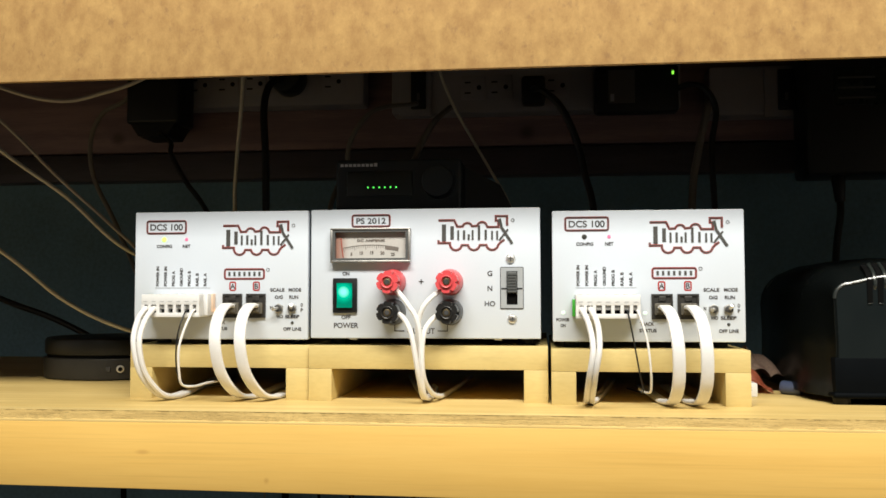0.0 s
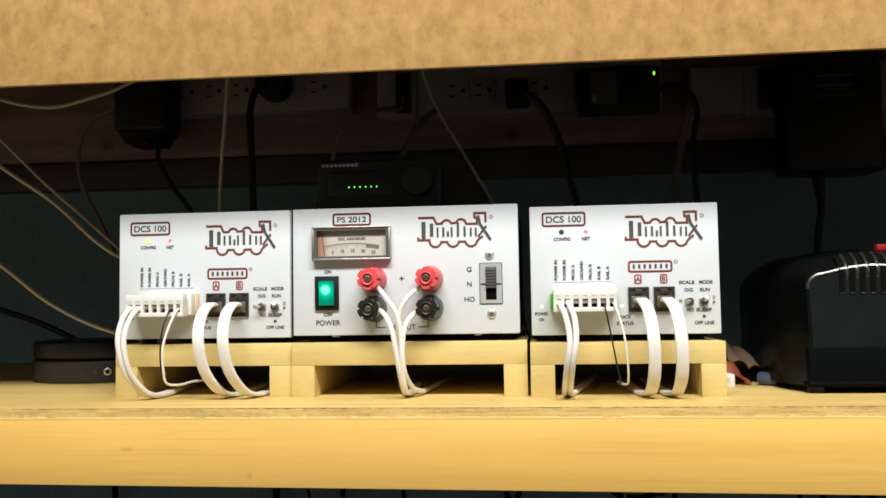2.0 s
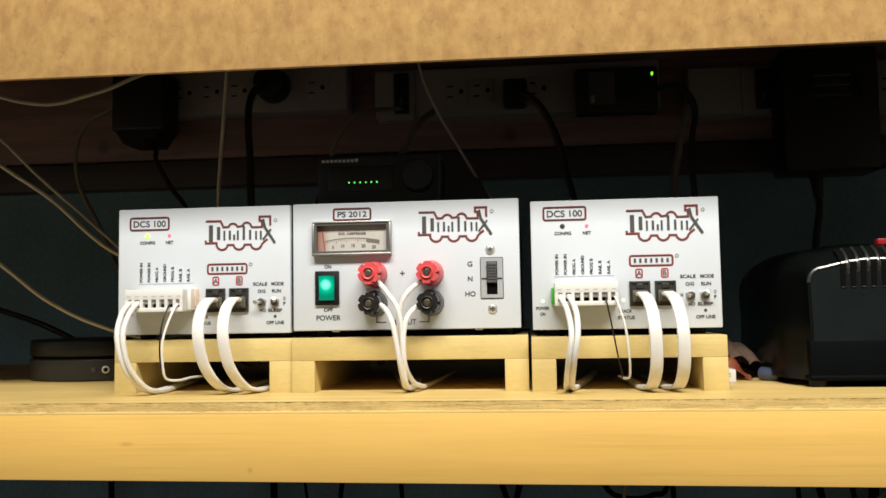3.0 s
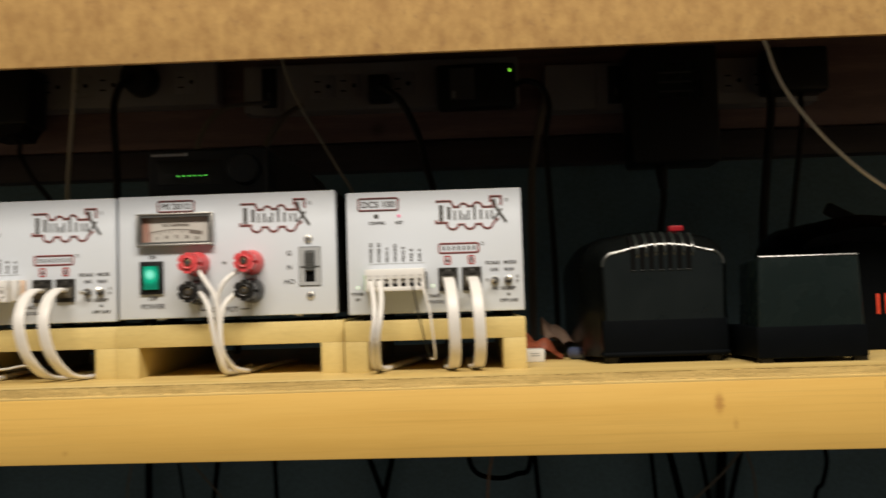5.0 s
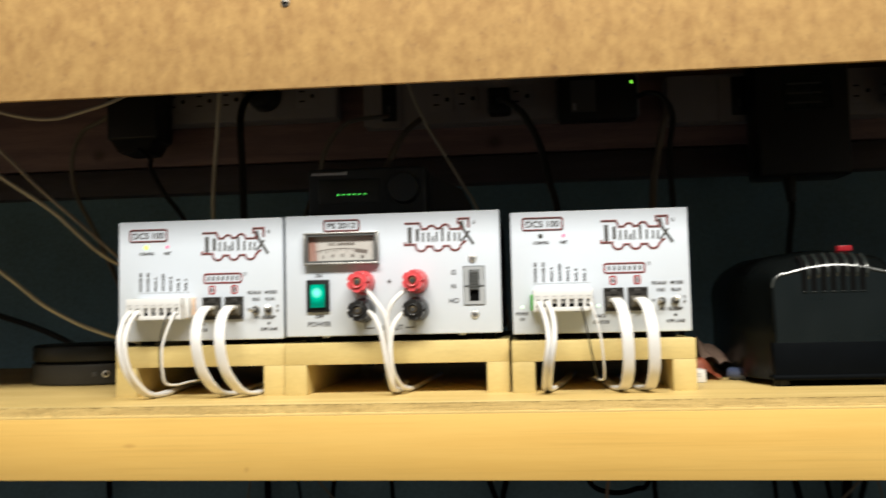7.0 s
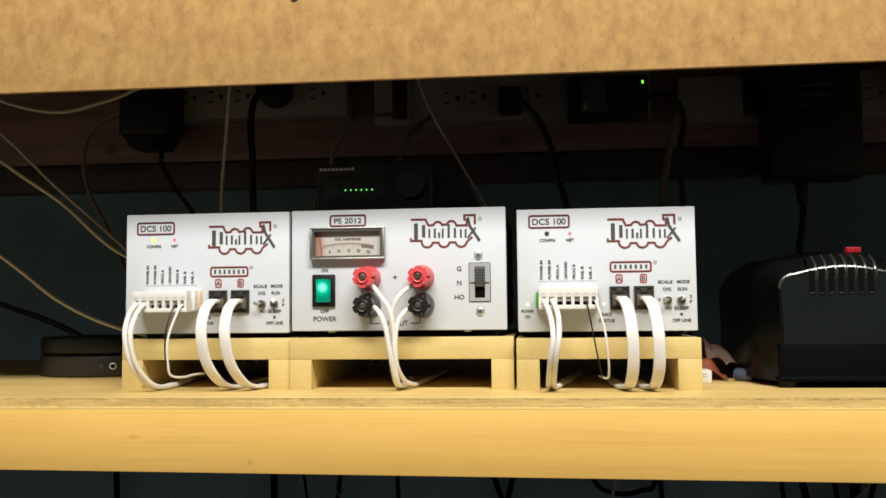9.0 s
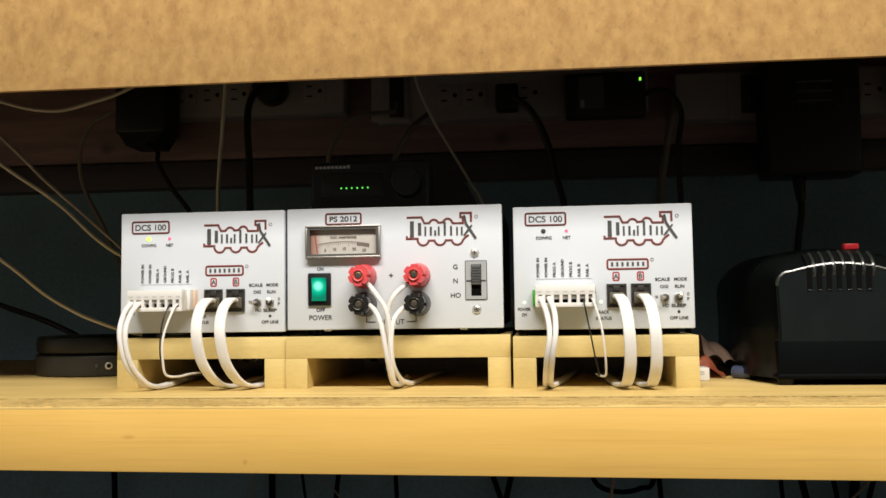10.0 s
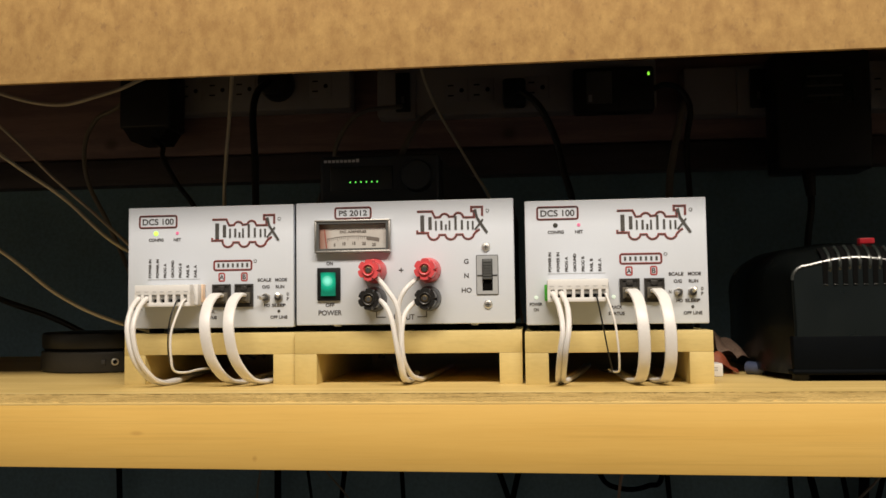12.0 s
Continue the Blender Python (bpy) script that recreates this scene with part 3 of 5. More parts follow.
def terminal_block(parent, flap):
    x0, x1, z0, z1, f = 0.0138, 0.0520, 0.0148, 0.0292, -0.0195
    part("header", box(B(), x0 - 0.0018, x0 + 0.001, -0.0085, 0.0, z0 + 0.001, z1 - 0.003, 0.0003), CIRCUIT, parent, "green terminal header")
    bm = B()
    box(bm, x0, x1, f + 0.0065, -0.0002, z0, z1, 0.0005)
    box(bm, x0, x1, f, f + 0.0066, z0 + 0.0078, z1, 0.0005)
    box(bm, x0, x1, f, f + 0.0066, z0, z0 + 0.0028, 0.0004)
    pitch = (x1 - x0) / 7
    for k in range(8):
        c = min(max(x0 + k * pitch, x0 + 0.001), x1 - 0.001)
        box(bm, c - 0.0010, c + 0.0010, f + 0.0001, f + 0.0066, z0 + 0.0026, z0 + 0.0080)
    plug = part("terminal_plug", bm, WHITE, parent, "white seven-way screw terminal plug")
    for k in range(7):
        c = x0 + (k + 0.5) * pitch
        part("clamp", box(B(), c - 0.0016, c + 0.0016, f + 0.0012, f + 0.0064, z0 + 0.0051, z0 + 0.0077), STEEL, plug)
        part("wire_hole", box(B(), c - 0.0016, c + 0.0016, f + 0.0045, f + 0.0064, z0 + 0.0029, z0 + 0.0050), SLOT, plug)
        bm = B()
        rod(bm, (c, -0.0115, z1 - 0.0004), (c, -0.0115, z1 + 0.0003), 0.0017, 12)
        part("screw", bm, STEEL, plug)
        part("screw_slot", box(B(), c - 0.0013, c + 0.0013, f - 0.00015, f + 0.001, z0 + 0.0098, z0 + 0.0101), GREYPL, plug)
    if flap:
        part("end_flange", box(B(), x1 + 0.0001, x1 + 0.0026, -0.0120, -0.0002, z0 + 0.001, z1 + 0.0004, 0.0004), WHITE, plug)
        part("flange_lip", box(B(), x1 + 0.0027, x1 + 0.0034, -0.0060, -0.0002, z0 + 0.003, z1 + 0.0004, 0.0002), FLANGE, plug, "flange lip with the amber light's glow in its colour")
    else:
        part("end_plate", box(B(), x1 + 0.0001, x1 + 0.0008, -0.0100, -0.0002, z0 + 0.001, z1 - 0.002, 0.0002), BLACK, plug)
    bm = B()
    flat_stripe(bm, [(x0 + 0.0004, z1 + 0.0042), (x1 - 0.0004, z1 + 0.0042)], 0.0003, -0.0003)
    part("printed_line", bm, GREYPL, parent)


def led(x, z, mat, parent, r=0.0011):
    bm = B()
    rod(bm, (x, 0.0005, z), (x, -0.0004, z), r, 14, bevel=0.0002)
    part("indicator_led", bm, mat, parent)


def command_station(x0, z0, h, config, trackled, flap, foot, label):
    t = thing("command_station", (x0, 0, z0), label, "control box", "model railway control boxes")
    w = 0.1168
    part("front_panel", box(B(), 0, w, 0, 0.006, 0, h, 0.0008, 2), PANEL, t, "pale grey painted front panel")
    part("case", box(B(), 0.0008, w - 0.0008, 0.006, 0.185, 0.0005, h - 0.0008, 0.0012), CASE, t, "black steel case")
    for fx in (0.012, w - 0.012):
        for fy in (0.02, 0.16):
            part("foot", rod(B(), (fx, fy, -foot), (fx, fy, 0.0006), 0.005, 16), RUBBER, t)
    frame_print(0.0083, 0.0347, 0.0692, 0.0772, 0.0013, t, LOGO_RED, -0.0002)
    frame_print(0.0083, 0.0347, 0.0692, 0.0772, 0.0007, t, INK, -0.0004)
    lettering("DCS 100", 0.0215, 0.0732, 0.0042, t, width=0.0222)
    led(0.0200, 0.0652, config, t, 0.0016)
    led(0.0352, 0.0652, LED_PINK, t, 0.0011)
    lettering("CONFIG", 0.0202, 0.0607, 0.0021, t, width=0.0105)
    lettering("NET", 0.0353, 0.0607, 0.0021, t, width=0.0052)
    emblem(0.0600, 0.0540, t)
    frame_print(0.0614, 0.0876, 0.0392, 0.0454, 0.0013, t, LOGO_RED, -0.0002)
    frame_print(0.0614, 0.0876, 0.0392, 0.0454, 0.0005, t, INK, -0.0004)
    for k in range(7):
        cx = 0.0645 + k * 0.00335
        part("name_bar", box(B(), cx - 0.0007, cx + 0.0007, -0.0003, 0, 0.0410, 0.0437), LOGO_INK, t)
    bm = B()
    flat_stripe(bm, arc(0.0903, 0.0450, 0.0010, 0, 360, 13), 0.0003, -0.0003)
    part("mark_ring", bm, INK, t)
    for c, cx in (("A", 0.0668), ("B", 0.0826)):
        frame_print(cx - 0.0019, cx + 0.0019, 0.0318, 0.0370, 0.0009, t, LOGO_RED, -0.0002, r=0.0008)
        lettering(c, cx, 0.0344, 0.0033, t)
    jack(0.0605, 0.0140, t)
    jack(0.0762, 0.0140, t)
    toggle(0.0978, 0.0202, (-0.0022, -0.0004), t)
    toggle(0.1066, 0.0202, (0.0012, 0.0024), t)
    for word, x, z, wd in (("SCALE", 0.0966, 0.0320, 0.0094), ("MODE", 0.1082, 0.0320, 0.0082), ("O/G", 0.0976, 0.0273, 0.0052), ("RUN", 0.1075, 0.0273, 0.0060),
                           ("N", 0.0926, 0.0205, 0.0015), ("HO", 0.0984, 0.0148, 0.0040), ("SLEEP", 0.1066, 0.0148, 0.0094), ("OFF LINE", 0.1066, 0.0068, 0.0118),
                           ("O", 0.1128, 0.0223, 0.0015), ("P", 0.1128, 0.0190, 0.0015), ("POWER", 0.0064, 0.0136, 0.0083), ("ON", 0.0064, 0.0100, 0.0032),
                           ("TRACK", 0.0577, 0.0111, 0.0086), ("STATUS", 0.0582, 0.0070, 0.0104)):
        lettering(word, x, z, 0.0022, t, width=wd)
    led(0.1066, 0.0108, LED_OFF, t, 0.0010)
    led(0.0066, 0.0180, LED_WHITE, t, 0.0012)
    led(0.0566, 0.0178, trackled, t, 0.0012)
    for k, (word, ln) in enumerate((("POWER IN", 0.0128), ("POWER IN", 0.0128), ("PROG A", 0.0098), ("GROUND", 0.0118), ("PROG B", 0.0098), ("RAIL B", 0.0084), ("RAIL A", 0.0084))):
        lettering(word, 0.0159 + k * 0.00538, 0.0346 + ln / 2, 0.0020, t, width=ln, upright=True)
    terminal_block(t, flap)
    return t


command_station(-0.1186, 0.938, 0.0832, LED_LIME, LED_AMBER, True, 0.0036, "pale grey control box, lime light lit, on a pine riser")
command_station(0.1543, 0.9374, 0.0816, LED_OFF, LED_WHITE, False, 0.0042, "pale grey control box, config light unlit, on a pine riser")


# ---- power supply ----
def binding_post(x, z, mat, parent, label):
    bm = B()
    rod(bm, (x, 0.001, z), (x, -0.0118, z), 0.0086, 28, 0.0071, bevel=0.0005)
    post = part("binding_post", bm, mat, parent, label)
    pts = []
    for k in range(72):
        a = 2 * math.pi * k / 72
        r = 0.0069 - 0.0017 * max(0.0, math.cos(6 * a + 0.5)) ** 4
        pts.append((r * math.cos(a), r * math.sin(a)))
    bm = B()
    sweep(bm, [Vector((x, y, z)) for y in (-0.0122, -0.0124, -0.0212, -0.0218)], pts, side=(1, 0, 0))
    knob = part("knob", bm, mat, post)
    part("neck", rod(B(), (x, -0.0116, z), (x, -0.0124, z), 0.0060, 20), mat, post)
    bm = B()
    rod(bm, (x, -0.0212, z), (x, -0.0222, z), 0.0024, 18, bevel=0.0003)
    bm2, outer = B(), []
    for y, r in ((-0.0216, 0.0040), (-0.0230, 0.0039), (-0.0232, 0.0036), (-0.0230, 0.0031), (-0.0216, 0.0030)):
        outer.append([bm2.verts.new((x + r * math.cos(2 * math.pi * k / 24), y, z + r * math.sin(2 * math.pi * k / 24))) for k in range(24)])
    for a, b in zip(outer, outer[1:]):
        for k in range(24):
            bm2.faces.new((a[k], a[(k + 1) % 24], b[(k + 1) % 24], b[k]))
    part("rim", bm2, mat, post)
    part("metal_stud", bm, BRASS, post, "dull brass stud")
    part("socket_hole", rod(B(), (x, -0.0220, z), (x, -0.02235, z), 0.0014, 14), MIDGREY, post)


def power_supply():
    t = thing("power_supply", (0, 0, 0.939), "pale grey power supply with an ammeter, on a pine riser", "power supply", "model railway control boxes")
    w, h = 0.1470, 0.0825
    part("front_panel", box(B(), 0, w, 0, 0.006, 0, h, 0.0008, 2), PANEL, t, "pale grey painted front panel")
    part("case", box(B(), 0.0008, w - 0.0008, 0.006, 0.19, 0.0005, 0.0832, 0.0012), CASE, t, "black steel case")
    for fx in (0.027, w - 0.027):
        part("bolt", rod(B(), (fx, 0.006, -0.0012), (fx, 0.006, 0.0006), 0.0028, 14), STEEL, t)
    for fx in (0.014, w - 0.010):
        for fy in (0.02, 0.16):
            part("foot", rod(B(), (fx, fy, -0.0046), (fx, fy, 0.0006), 0.005, 16), RUBBER, t)
    frame_print(0.0272, 0.0514, 0.0714, 0.0786, 0.0013, t, LOGO_RED, -0.0002)
    frame_print(0.0272, 0.0514, 0.0714, 0.0786, 0.0007, t, INK, -0.0004)
    lettering("PS 2012", 0.0393, 0.0750, 0.0037, t, width=0.0192)
    # ammeter
    x0, x1, z0, z1 = 0.0138, 0.0652, 0.0480, 0.0702
    bm = B()
    box(bm, x0, x1, -0.0050, -0.0001, z0, z0 + 0.0016, 0.0004)
    box(bm, x0, x1, -0.0050, -0.0001, z1 - 0.0013, z1, 0.0004)
    box(bm, x0, x0 + 0.0014, -0.0050, -0.0001, z0 + 0.0014, z1 - 0.0012, 0.0003)
    box(bm, x1 - 0.0014, x1, -0.0050, -0.0001, z0 + 0.0014, z1 - 0.0012, 0.0003)
    meter = part("ammeter", bm, BEZEL, t, "small ammeter in a bright metal bezel")
    bm = B()
    box(bm, x0 + 0.0014, x1 - 0.0014, -0.0044, -0.0002, z0 + 0.0016, z0 + 0.0030)
    box(bm, x0 + 0.0014, x1 - 0.0014, -0.0044, -0.0002, z1 - 0.0026, z1 - 0.0013)
    box(bm, x0 + 0.0014, x0 + 0.0030, -0.0044, -0.0002, z0 + 0.0030, z1 - 0.0026)
    box(bm, x1 - 0.0030, x1 - 0.0014, -0.0044, -0.0002, z0 + 0.0030, z1 - 0.0026)
    part("inner_bezel", bm, SLIDER, meter)
    part("dial_card", box(B(), x0 + 0.003, x1 - 0.003, -0.0010, -0.0003, z0 + 0.003, z1 - 0.0026), DIAL, meter, "tan dial card")
    bm = B()
    cx, cz, rr = 0.0395, -0.0300, 0.0895
    scale = arc(cx, cz, rr, 101.5, 78.5, 26)
    flat_stripe(bm, scale, 0.0003, -0.0012)
    for k, (a, b) in enumerate(scale):
        d = Vector((a - cx, b - cz)).normalized()
        ln = 0.0027 if k % 5 == 0 else 0.0016
        flat_stripe(bm, [(a, b), (a - d.x * ln, b - d.y * ln)], 0.00028, -0.00125)
    part("scale_ticks", bm, DIAL_INK, meter)
    bm = B()
    flat_stripe(bm, arc(cx, cz, rr - 0.0012, 84.0, 78.5, 6), 0.0022, -0.00118)
    part("scale_band", bm, DIAL_INK, meter)
    for word, a in (("5", 98.6), ("10", 94.2), ("15", 89.6), ("20", 85.0), ("25", 80.4)):
        lettering(word, cx + (rr - 0.0048) * math.cos(radians(a)), cz + (rr - 0.0048) * math.sin(radians(a)), 0.0020, meter, mat=DIAL_INK, y=-0.0013)
    lettering("DC AMPERES", cx, 0.0624, 0.0016, meter, mat=DIAL_INK, width=0.0180, y=-0.0013)
    bm = B()
    flat_stripe(bm, [(0.0215, 0.0515), (0.0200, 0.0640)], 0.0007, -0.0016)
    part("needle", bm, DIAL_RED, meter, "thin red needle")
    # rocker switch
    bm = B()
    box(bm, 0.0148, 0.0306, -0.0020, 0, 0.0163, 0.0384, 0.0006)
    sw = part("rocker_switch", bm, BLACK, t, "black switch bezel with a lit green rocker")
    bm = B()
    q = [(-0.0035, 0.0195), (-0.0027, 0.0275), (-0.0042, 0.0352)]
    for i, (y, z) in enumerate(q):
        for x in (0.0178, 0.0276):
            bm.verts.new((x, y, z))
            bm.verts.new((x, -0.0015, z))
    v = list(bm.verts)
    for i in (0, 1):
        a, b = v[i * 4:i * 4 + 4], v[i * 4 + 4:i * 4 + 8]
        bm.faces.new((a[0], a[2], b[2], b[0]))
        bm.faces.new((a[0], b[0], b[1], a[1]))
        bm.faces.new((a[2], a[3], b[3], b[2]))
    bm.faces.new((v[0], v[1], v[3], v[2]))
    bm.faces.new((v[8], v[10], v[11], v[9]))
    part("rocker", bm, GREEN_SWITCH, sw, "glowing green rocker")
    for word, x, z, hh, wd in (("ON", 0.0231, 0.0413, 0.0024, 0.0045), ("OFF", 0.0232, 0.0134, 0.0024, 0.0060), ("POWER", 0.0233, 0.0082, 0.0034, 0.0160), ("G", 0.1153, 0.0410, 0.0032, 0.0031),
                               ("N", 0.1153, 0.0316, 0.0032, 0.0030), ("HO", 0.1153, 0.0220, 0.0032, 0.0066), ("+", 0.0717, 0.0360, 0.0030, 0.0030), ("OUTPUT", 0.0716, 0.0048, 0.0036, 0.0175)):
        lettering(word, x, z, hh, t, width=wd)
    bm = B()
    flat_stripe(bm, [(0.0548, 0.0100), (0.0548, 0.0048), (0.0610, 0.0048)], 0.0006, -0.0003)
    part("printed_bracket", bm, INK, t)
    bm = B()
    flat_stripe(bm, [(0.0884, 0.0100), (0.0884, 0.0048), (0.0822, 0.0048)], 0.0006, -0.0003)
    part("printed_bracket", bm, INK, t)
    for x in (0.0535, 0.0900):
        binding_post(x, 0.0356, RED, t, "red fluted binding post")
        binding_post(x, 0.0168, POST_BLACK, t, "black fluted binding post")
    # slide switch
    bm = B()
    box(bm, 0.1222, 0.1258, -0.0009, 0, 0.0192, 0.0446)
    box(bm, 0.1326, 0.1360, -0.0009, 0, 0.0192, 0.0446)
    box(bm, 0.1258, 0.1326, -0.0009, 0, 0.0192, 0.0214)
    box(bm, 0.1258, 0.1326, -0.0009, 0, 0.0424, 0.0446)
    sl = part("slide_switch", bm, PALEGREY, t, "grey three-position slide switch")
    frame_print(0.1220, 0.1362, 0.0190, 0.0448, 0.0005, sl, MIDGREY, -0.0003, "plate_edge", 0.0004)
    part("slot", box(B(), 0.1258, 0.1326, -0.0004, -0.0002, 0.0214, 0.0424), SLOT, sl)
    bm = B()
    box(bm, 0.1262, 0.1322, -0.0026, -0.0004, 0.0286, 0.0420, 0.0003)
    for k in range(7):
        box(bm, 0.1264, 0.1320, -0.0031, -0.0025, 0.0292 + k * 0.0018, 0.0301 + k * 0.0018)
    part("slider", bm, SLIDER, sl, "ribbed grey slider")
    part("centre_bar", box(B(), 0.1226, 0.1356, -0.0013, -0.0008, 0.0312, 0.0319), CASE, sl)
    for x, z in ((0.1284, 0.0502), (0.1293, 0.0125)):
        bm = B()
        rod(bm, (x, 0.0, z), (x, -0.0016, z), 0.0033, 20, 0.0022, bevel=0.0003)
        s = part("screw", bm, STEEL, t, "bright cross-head screw")
        bm = B()
        box(bm, x - 0.0014, x + 0.0014, -0.00175, -0.0012, z - 0.0003, z + 0.0003)
        box(bm, x - 0.0003, x + 0.0003, -0.00178, -0.0012, z - 0.0014, z + 0.0014)
        part("cross_slot", bm, MIDGREY, s)
    emblem(0.0828, 0.0550, t)
    return t


power_supply()


# ---- cables at the boxes ----
def flat_cable(pts, group):
    bm = sweep(B(), smooth_path(pts, 9), oblong(0.0074, 0.0026), side=(1, 0.0, 0))
    return single("flat_phone_cable", bm, CORD, "flat white phone cable looping under the riser", "cable", group)


for jx in (-0.0517, -0.0360):
    flat_cable([(jx, -0.004, 0.9596), (jx - 0.0002, -0.013, 0.9598), (jx + 0.0002, -0.027, 0.953), (jx + 0.0012, -0.035, 0.939), (jx + 0.0035, -0.031, 0.920),
                (jx + 0.0085, -0.020, 0.9065), (jx + 0.0125, -0.005, 0.9020), (jx + 0.0140, 0.022, 0.9016), (jx + 0.013, 0.09, 0.9016)], "flat phone cables")
for jx in (0.2212, 0.2369):
    flat_cable([(jx, -0.004, 0.9586), (jx + 0.0008, -0.014, 0.9584), (jx + 0.0022, -0.032, 0.952), (jx + 0.0035, -0.041, 0.937), (jx + 0.0040, -0.038, 0.918),
                (jx + 0.0030, -0.027, 0.9055), (jx + 0.0010, -0.012, 0.9020), (jx - 0.0015, 0.014, 0.9016), (jx - 0.003, 0.09, 0.9016)], "flat phone cables")

WIRE = "white supply wire plugged into a terminal block"
P = 0.0382 / 7
DLX, DRX = -0.1186 + 0.0138, 0.1543 + 0.0138
for k in (0, 1):
    h0, hx, near = DLX + 0.5 * P, DLX + (k + 0.5) * P, k * 0.0033
    cable("supply_cable", [(hx, -0.014, 0.9582), (hx, -0.020, 0.9578), (h0 + k * 0.0048, -0.030, 0.951), (h0 + 0.0008 + k * 0.0038, -0.037, 0.938), (h0 + 0.0035 + near, -0.034, 0.920), (h0 + 0.0085 + near, -0.023, 0.9065),
                          (h0 + 0.0120 + near, -0.010, 0.9021), (h0 + 0.0125 + near, 0.015, 0.9021), (h0 + 0.004 + near, 0.07, 0.9021), (h0 - 0.006 + near, 0.13, 0.9021)], 0.0017, CORD, WIRE, "cable", "supply wires")
    h0, hx = DRX + 0.5 * P, DRX + (k + 0.5) * P
    cable("supply_cable", [(hx, -0.014, 0.9582), (hx + 0.0008, -0.020, 0.9572), (h0 + 0.0040 + k * 0.0050, -0.036, 0.949), (h0 + 0.0056 + k * 0.0036, -0.047, 0.936), (h0 + 0.0036 + k * 0.0033, -0.045, 0.921), (h0 + 0.0026 + k * 0.0033, -0.030, 0.9070),
                          (h0 + 0.0036 + k * 0.0033, -0.012, 0.9021), (h0 + 0.0090 + k * 0.0033, 0.010, 0.9021), (h0 + 0.018 + k * 0.0033, 0.06, 0.9021), (h0 + 0.027 + k * 0.0033, 0.13, 0.9021)], 0.0017, CORD, WIRE, "cable", "supply wires")
BTW, WTW = "thin black track wire hanging from a terminal block", "thin white track wire hanging from a terminal block"
hx = DLX + 5.5 * P
cable("track_cable", [(hx, -0.014, 0.958), (hx - 0.0005, -0.022, 0.955), (hx - 0.0025, -0.028, 0.940), (hx - 0.0032, -0.026, 0.920), (hx - 0.0022, -0.014, 0.9095), (hx + 0.004, 0.004, 0.9075), (hx + 0.009, 0.03, 0.906)], 0.0005, BLACK, BTW, "cable", "track wires")
hx += P
cable("track_cable", [(hx, -0.014, 0.958), (hx - 0.0015, -0.022, 0.955), (hx - 0.0055, -0.030, 0.936), (hx - 0.0062, -0.028, 0.918), (hx - 0.0055, -0.024, 0.9108), (hx - 0.0015, -0.014, 0.9092), (hx + 0.0015, -0.002, 0.9100),
                     (hx + 0.004, 0.010, 0.9100)], 0.0008, CORD, WTW, "cable", "track wires")
hx = DRX + 5.5 * P
cable("track_cable", [(hx, -0.014, 0.958), (hx + 0.0007, -0.021, 0.955), (hx + 0.0038, -0.022, 0.938), (hx + 0.0072, -0.018, 0.920), (hx + 0.0098, -0.011, 0.9085), (hx + 0.0080, 0.002, 0.9068), (hx + 0.004, 0.03, 0.906)], 0.0005, BLACK, BTW, "cable", "track wires")
hx += P
cable("track_cable", [(hx, -0.014, 0.958), (hx + 0.0015, -0.021, 0.955), (hx + 0.0055, -0.025, 0.940), (hx + 0.0076, -0.024, 0.922), (hx + 0.0082, -0.018, 0.9100), (hx + 0.0070, -0.013, 0.9078), (hx + 0.0052, -0.006, 0.9075), (hx + 0.0035, 0.004, 0.9080)], 0.0007, CORD, WTW, "cable", "track wires")

OUTW = "white output wire clamped in a binding post"
for pts in (
    [(0.0545, -0.0085, 0.972), (0.0600, -0.017, 0.968), (0.0665, -0.024, 0.961), (0.0725, -0.027, 0.952), (0.0750, -0.027, 0.938), (0.0750, -0.026, 0.922), (0.0760, -0.021, 0.907), (0.0775, -0.010, 0.9028), (0.0775, 0.015, 0.902), (0.074, 0.06, 0.902)],
    [(0.0895, -0.0085, 0.972), (0.0840, -0.017, 0.968), (0.0772, -0.023, 0.961), (0.0735, -0.0235, 0.952), (0.0727, -0.023, 0.938), (0.0742, -0.022, 0.922), (0.0755, -0.017, 0.908), (0.0760, -0.008, 0.9032), (0.0750, 0.020, 0.902), (0.071, 0.07, 0.902)],
    [(0.0545, -0.0085, 0.954), (0.0600, -0.018, 0.955), (0.0655, -0.026, 0.951), (0.0697, -0.030, 0.943), (0.0722, -0.0305, 0.930), (0.0738, -0.028, 0.918), (0.0750, -0.020, 0.906), (0.0745, -0.006, 0.9025), (0.0690, 0.020, 0.902), (0.060, 0.06, 0.902), (0.044, 0.14, 0.902)],
    [(0.0895, -0.0085, 0.954), (0.0840, -0.017, 0.954), (0.0784, -0.023, 0.948), (0.0762, -0.026, 0.940), (0.0757, -0.027, 0.928), (0.0766, -0.024, 0.916), (0.0795, -0.014, 0.907), (0.0825, -0.003, 0.9035), (0.0845, 0.015, 0.902), (0.088, 0.06, 0.902), (0.092, 0.14, 0.902)],
):
    cable("output_cable", pts, 0.0016, CORD, OUTW, "cable", "output wires")


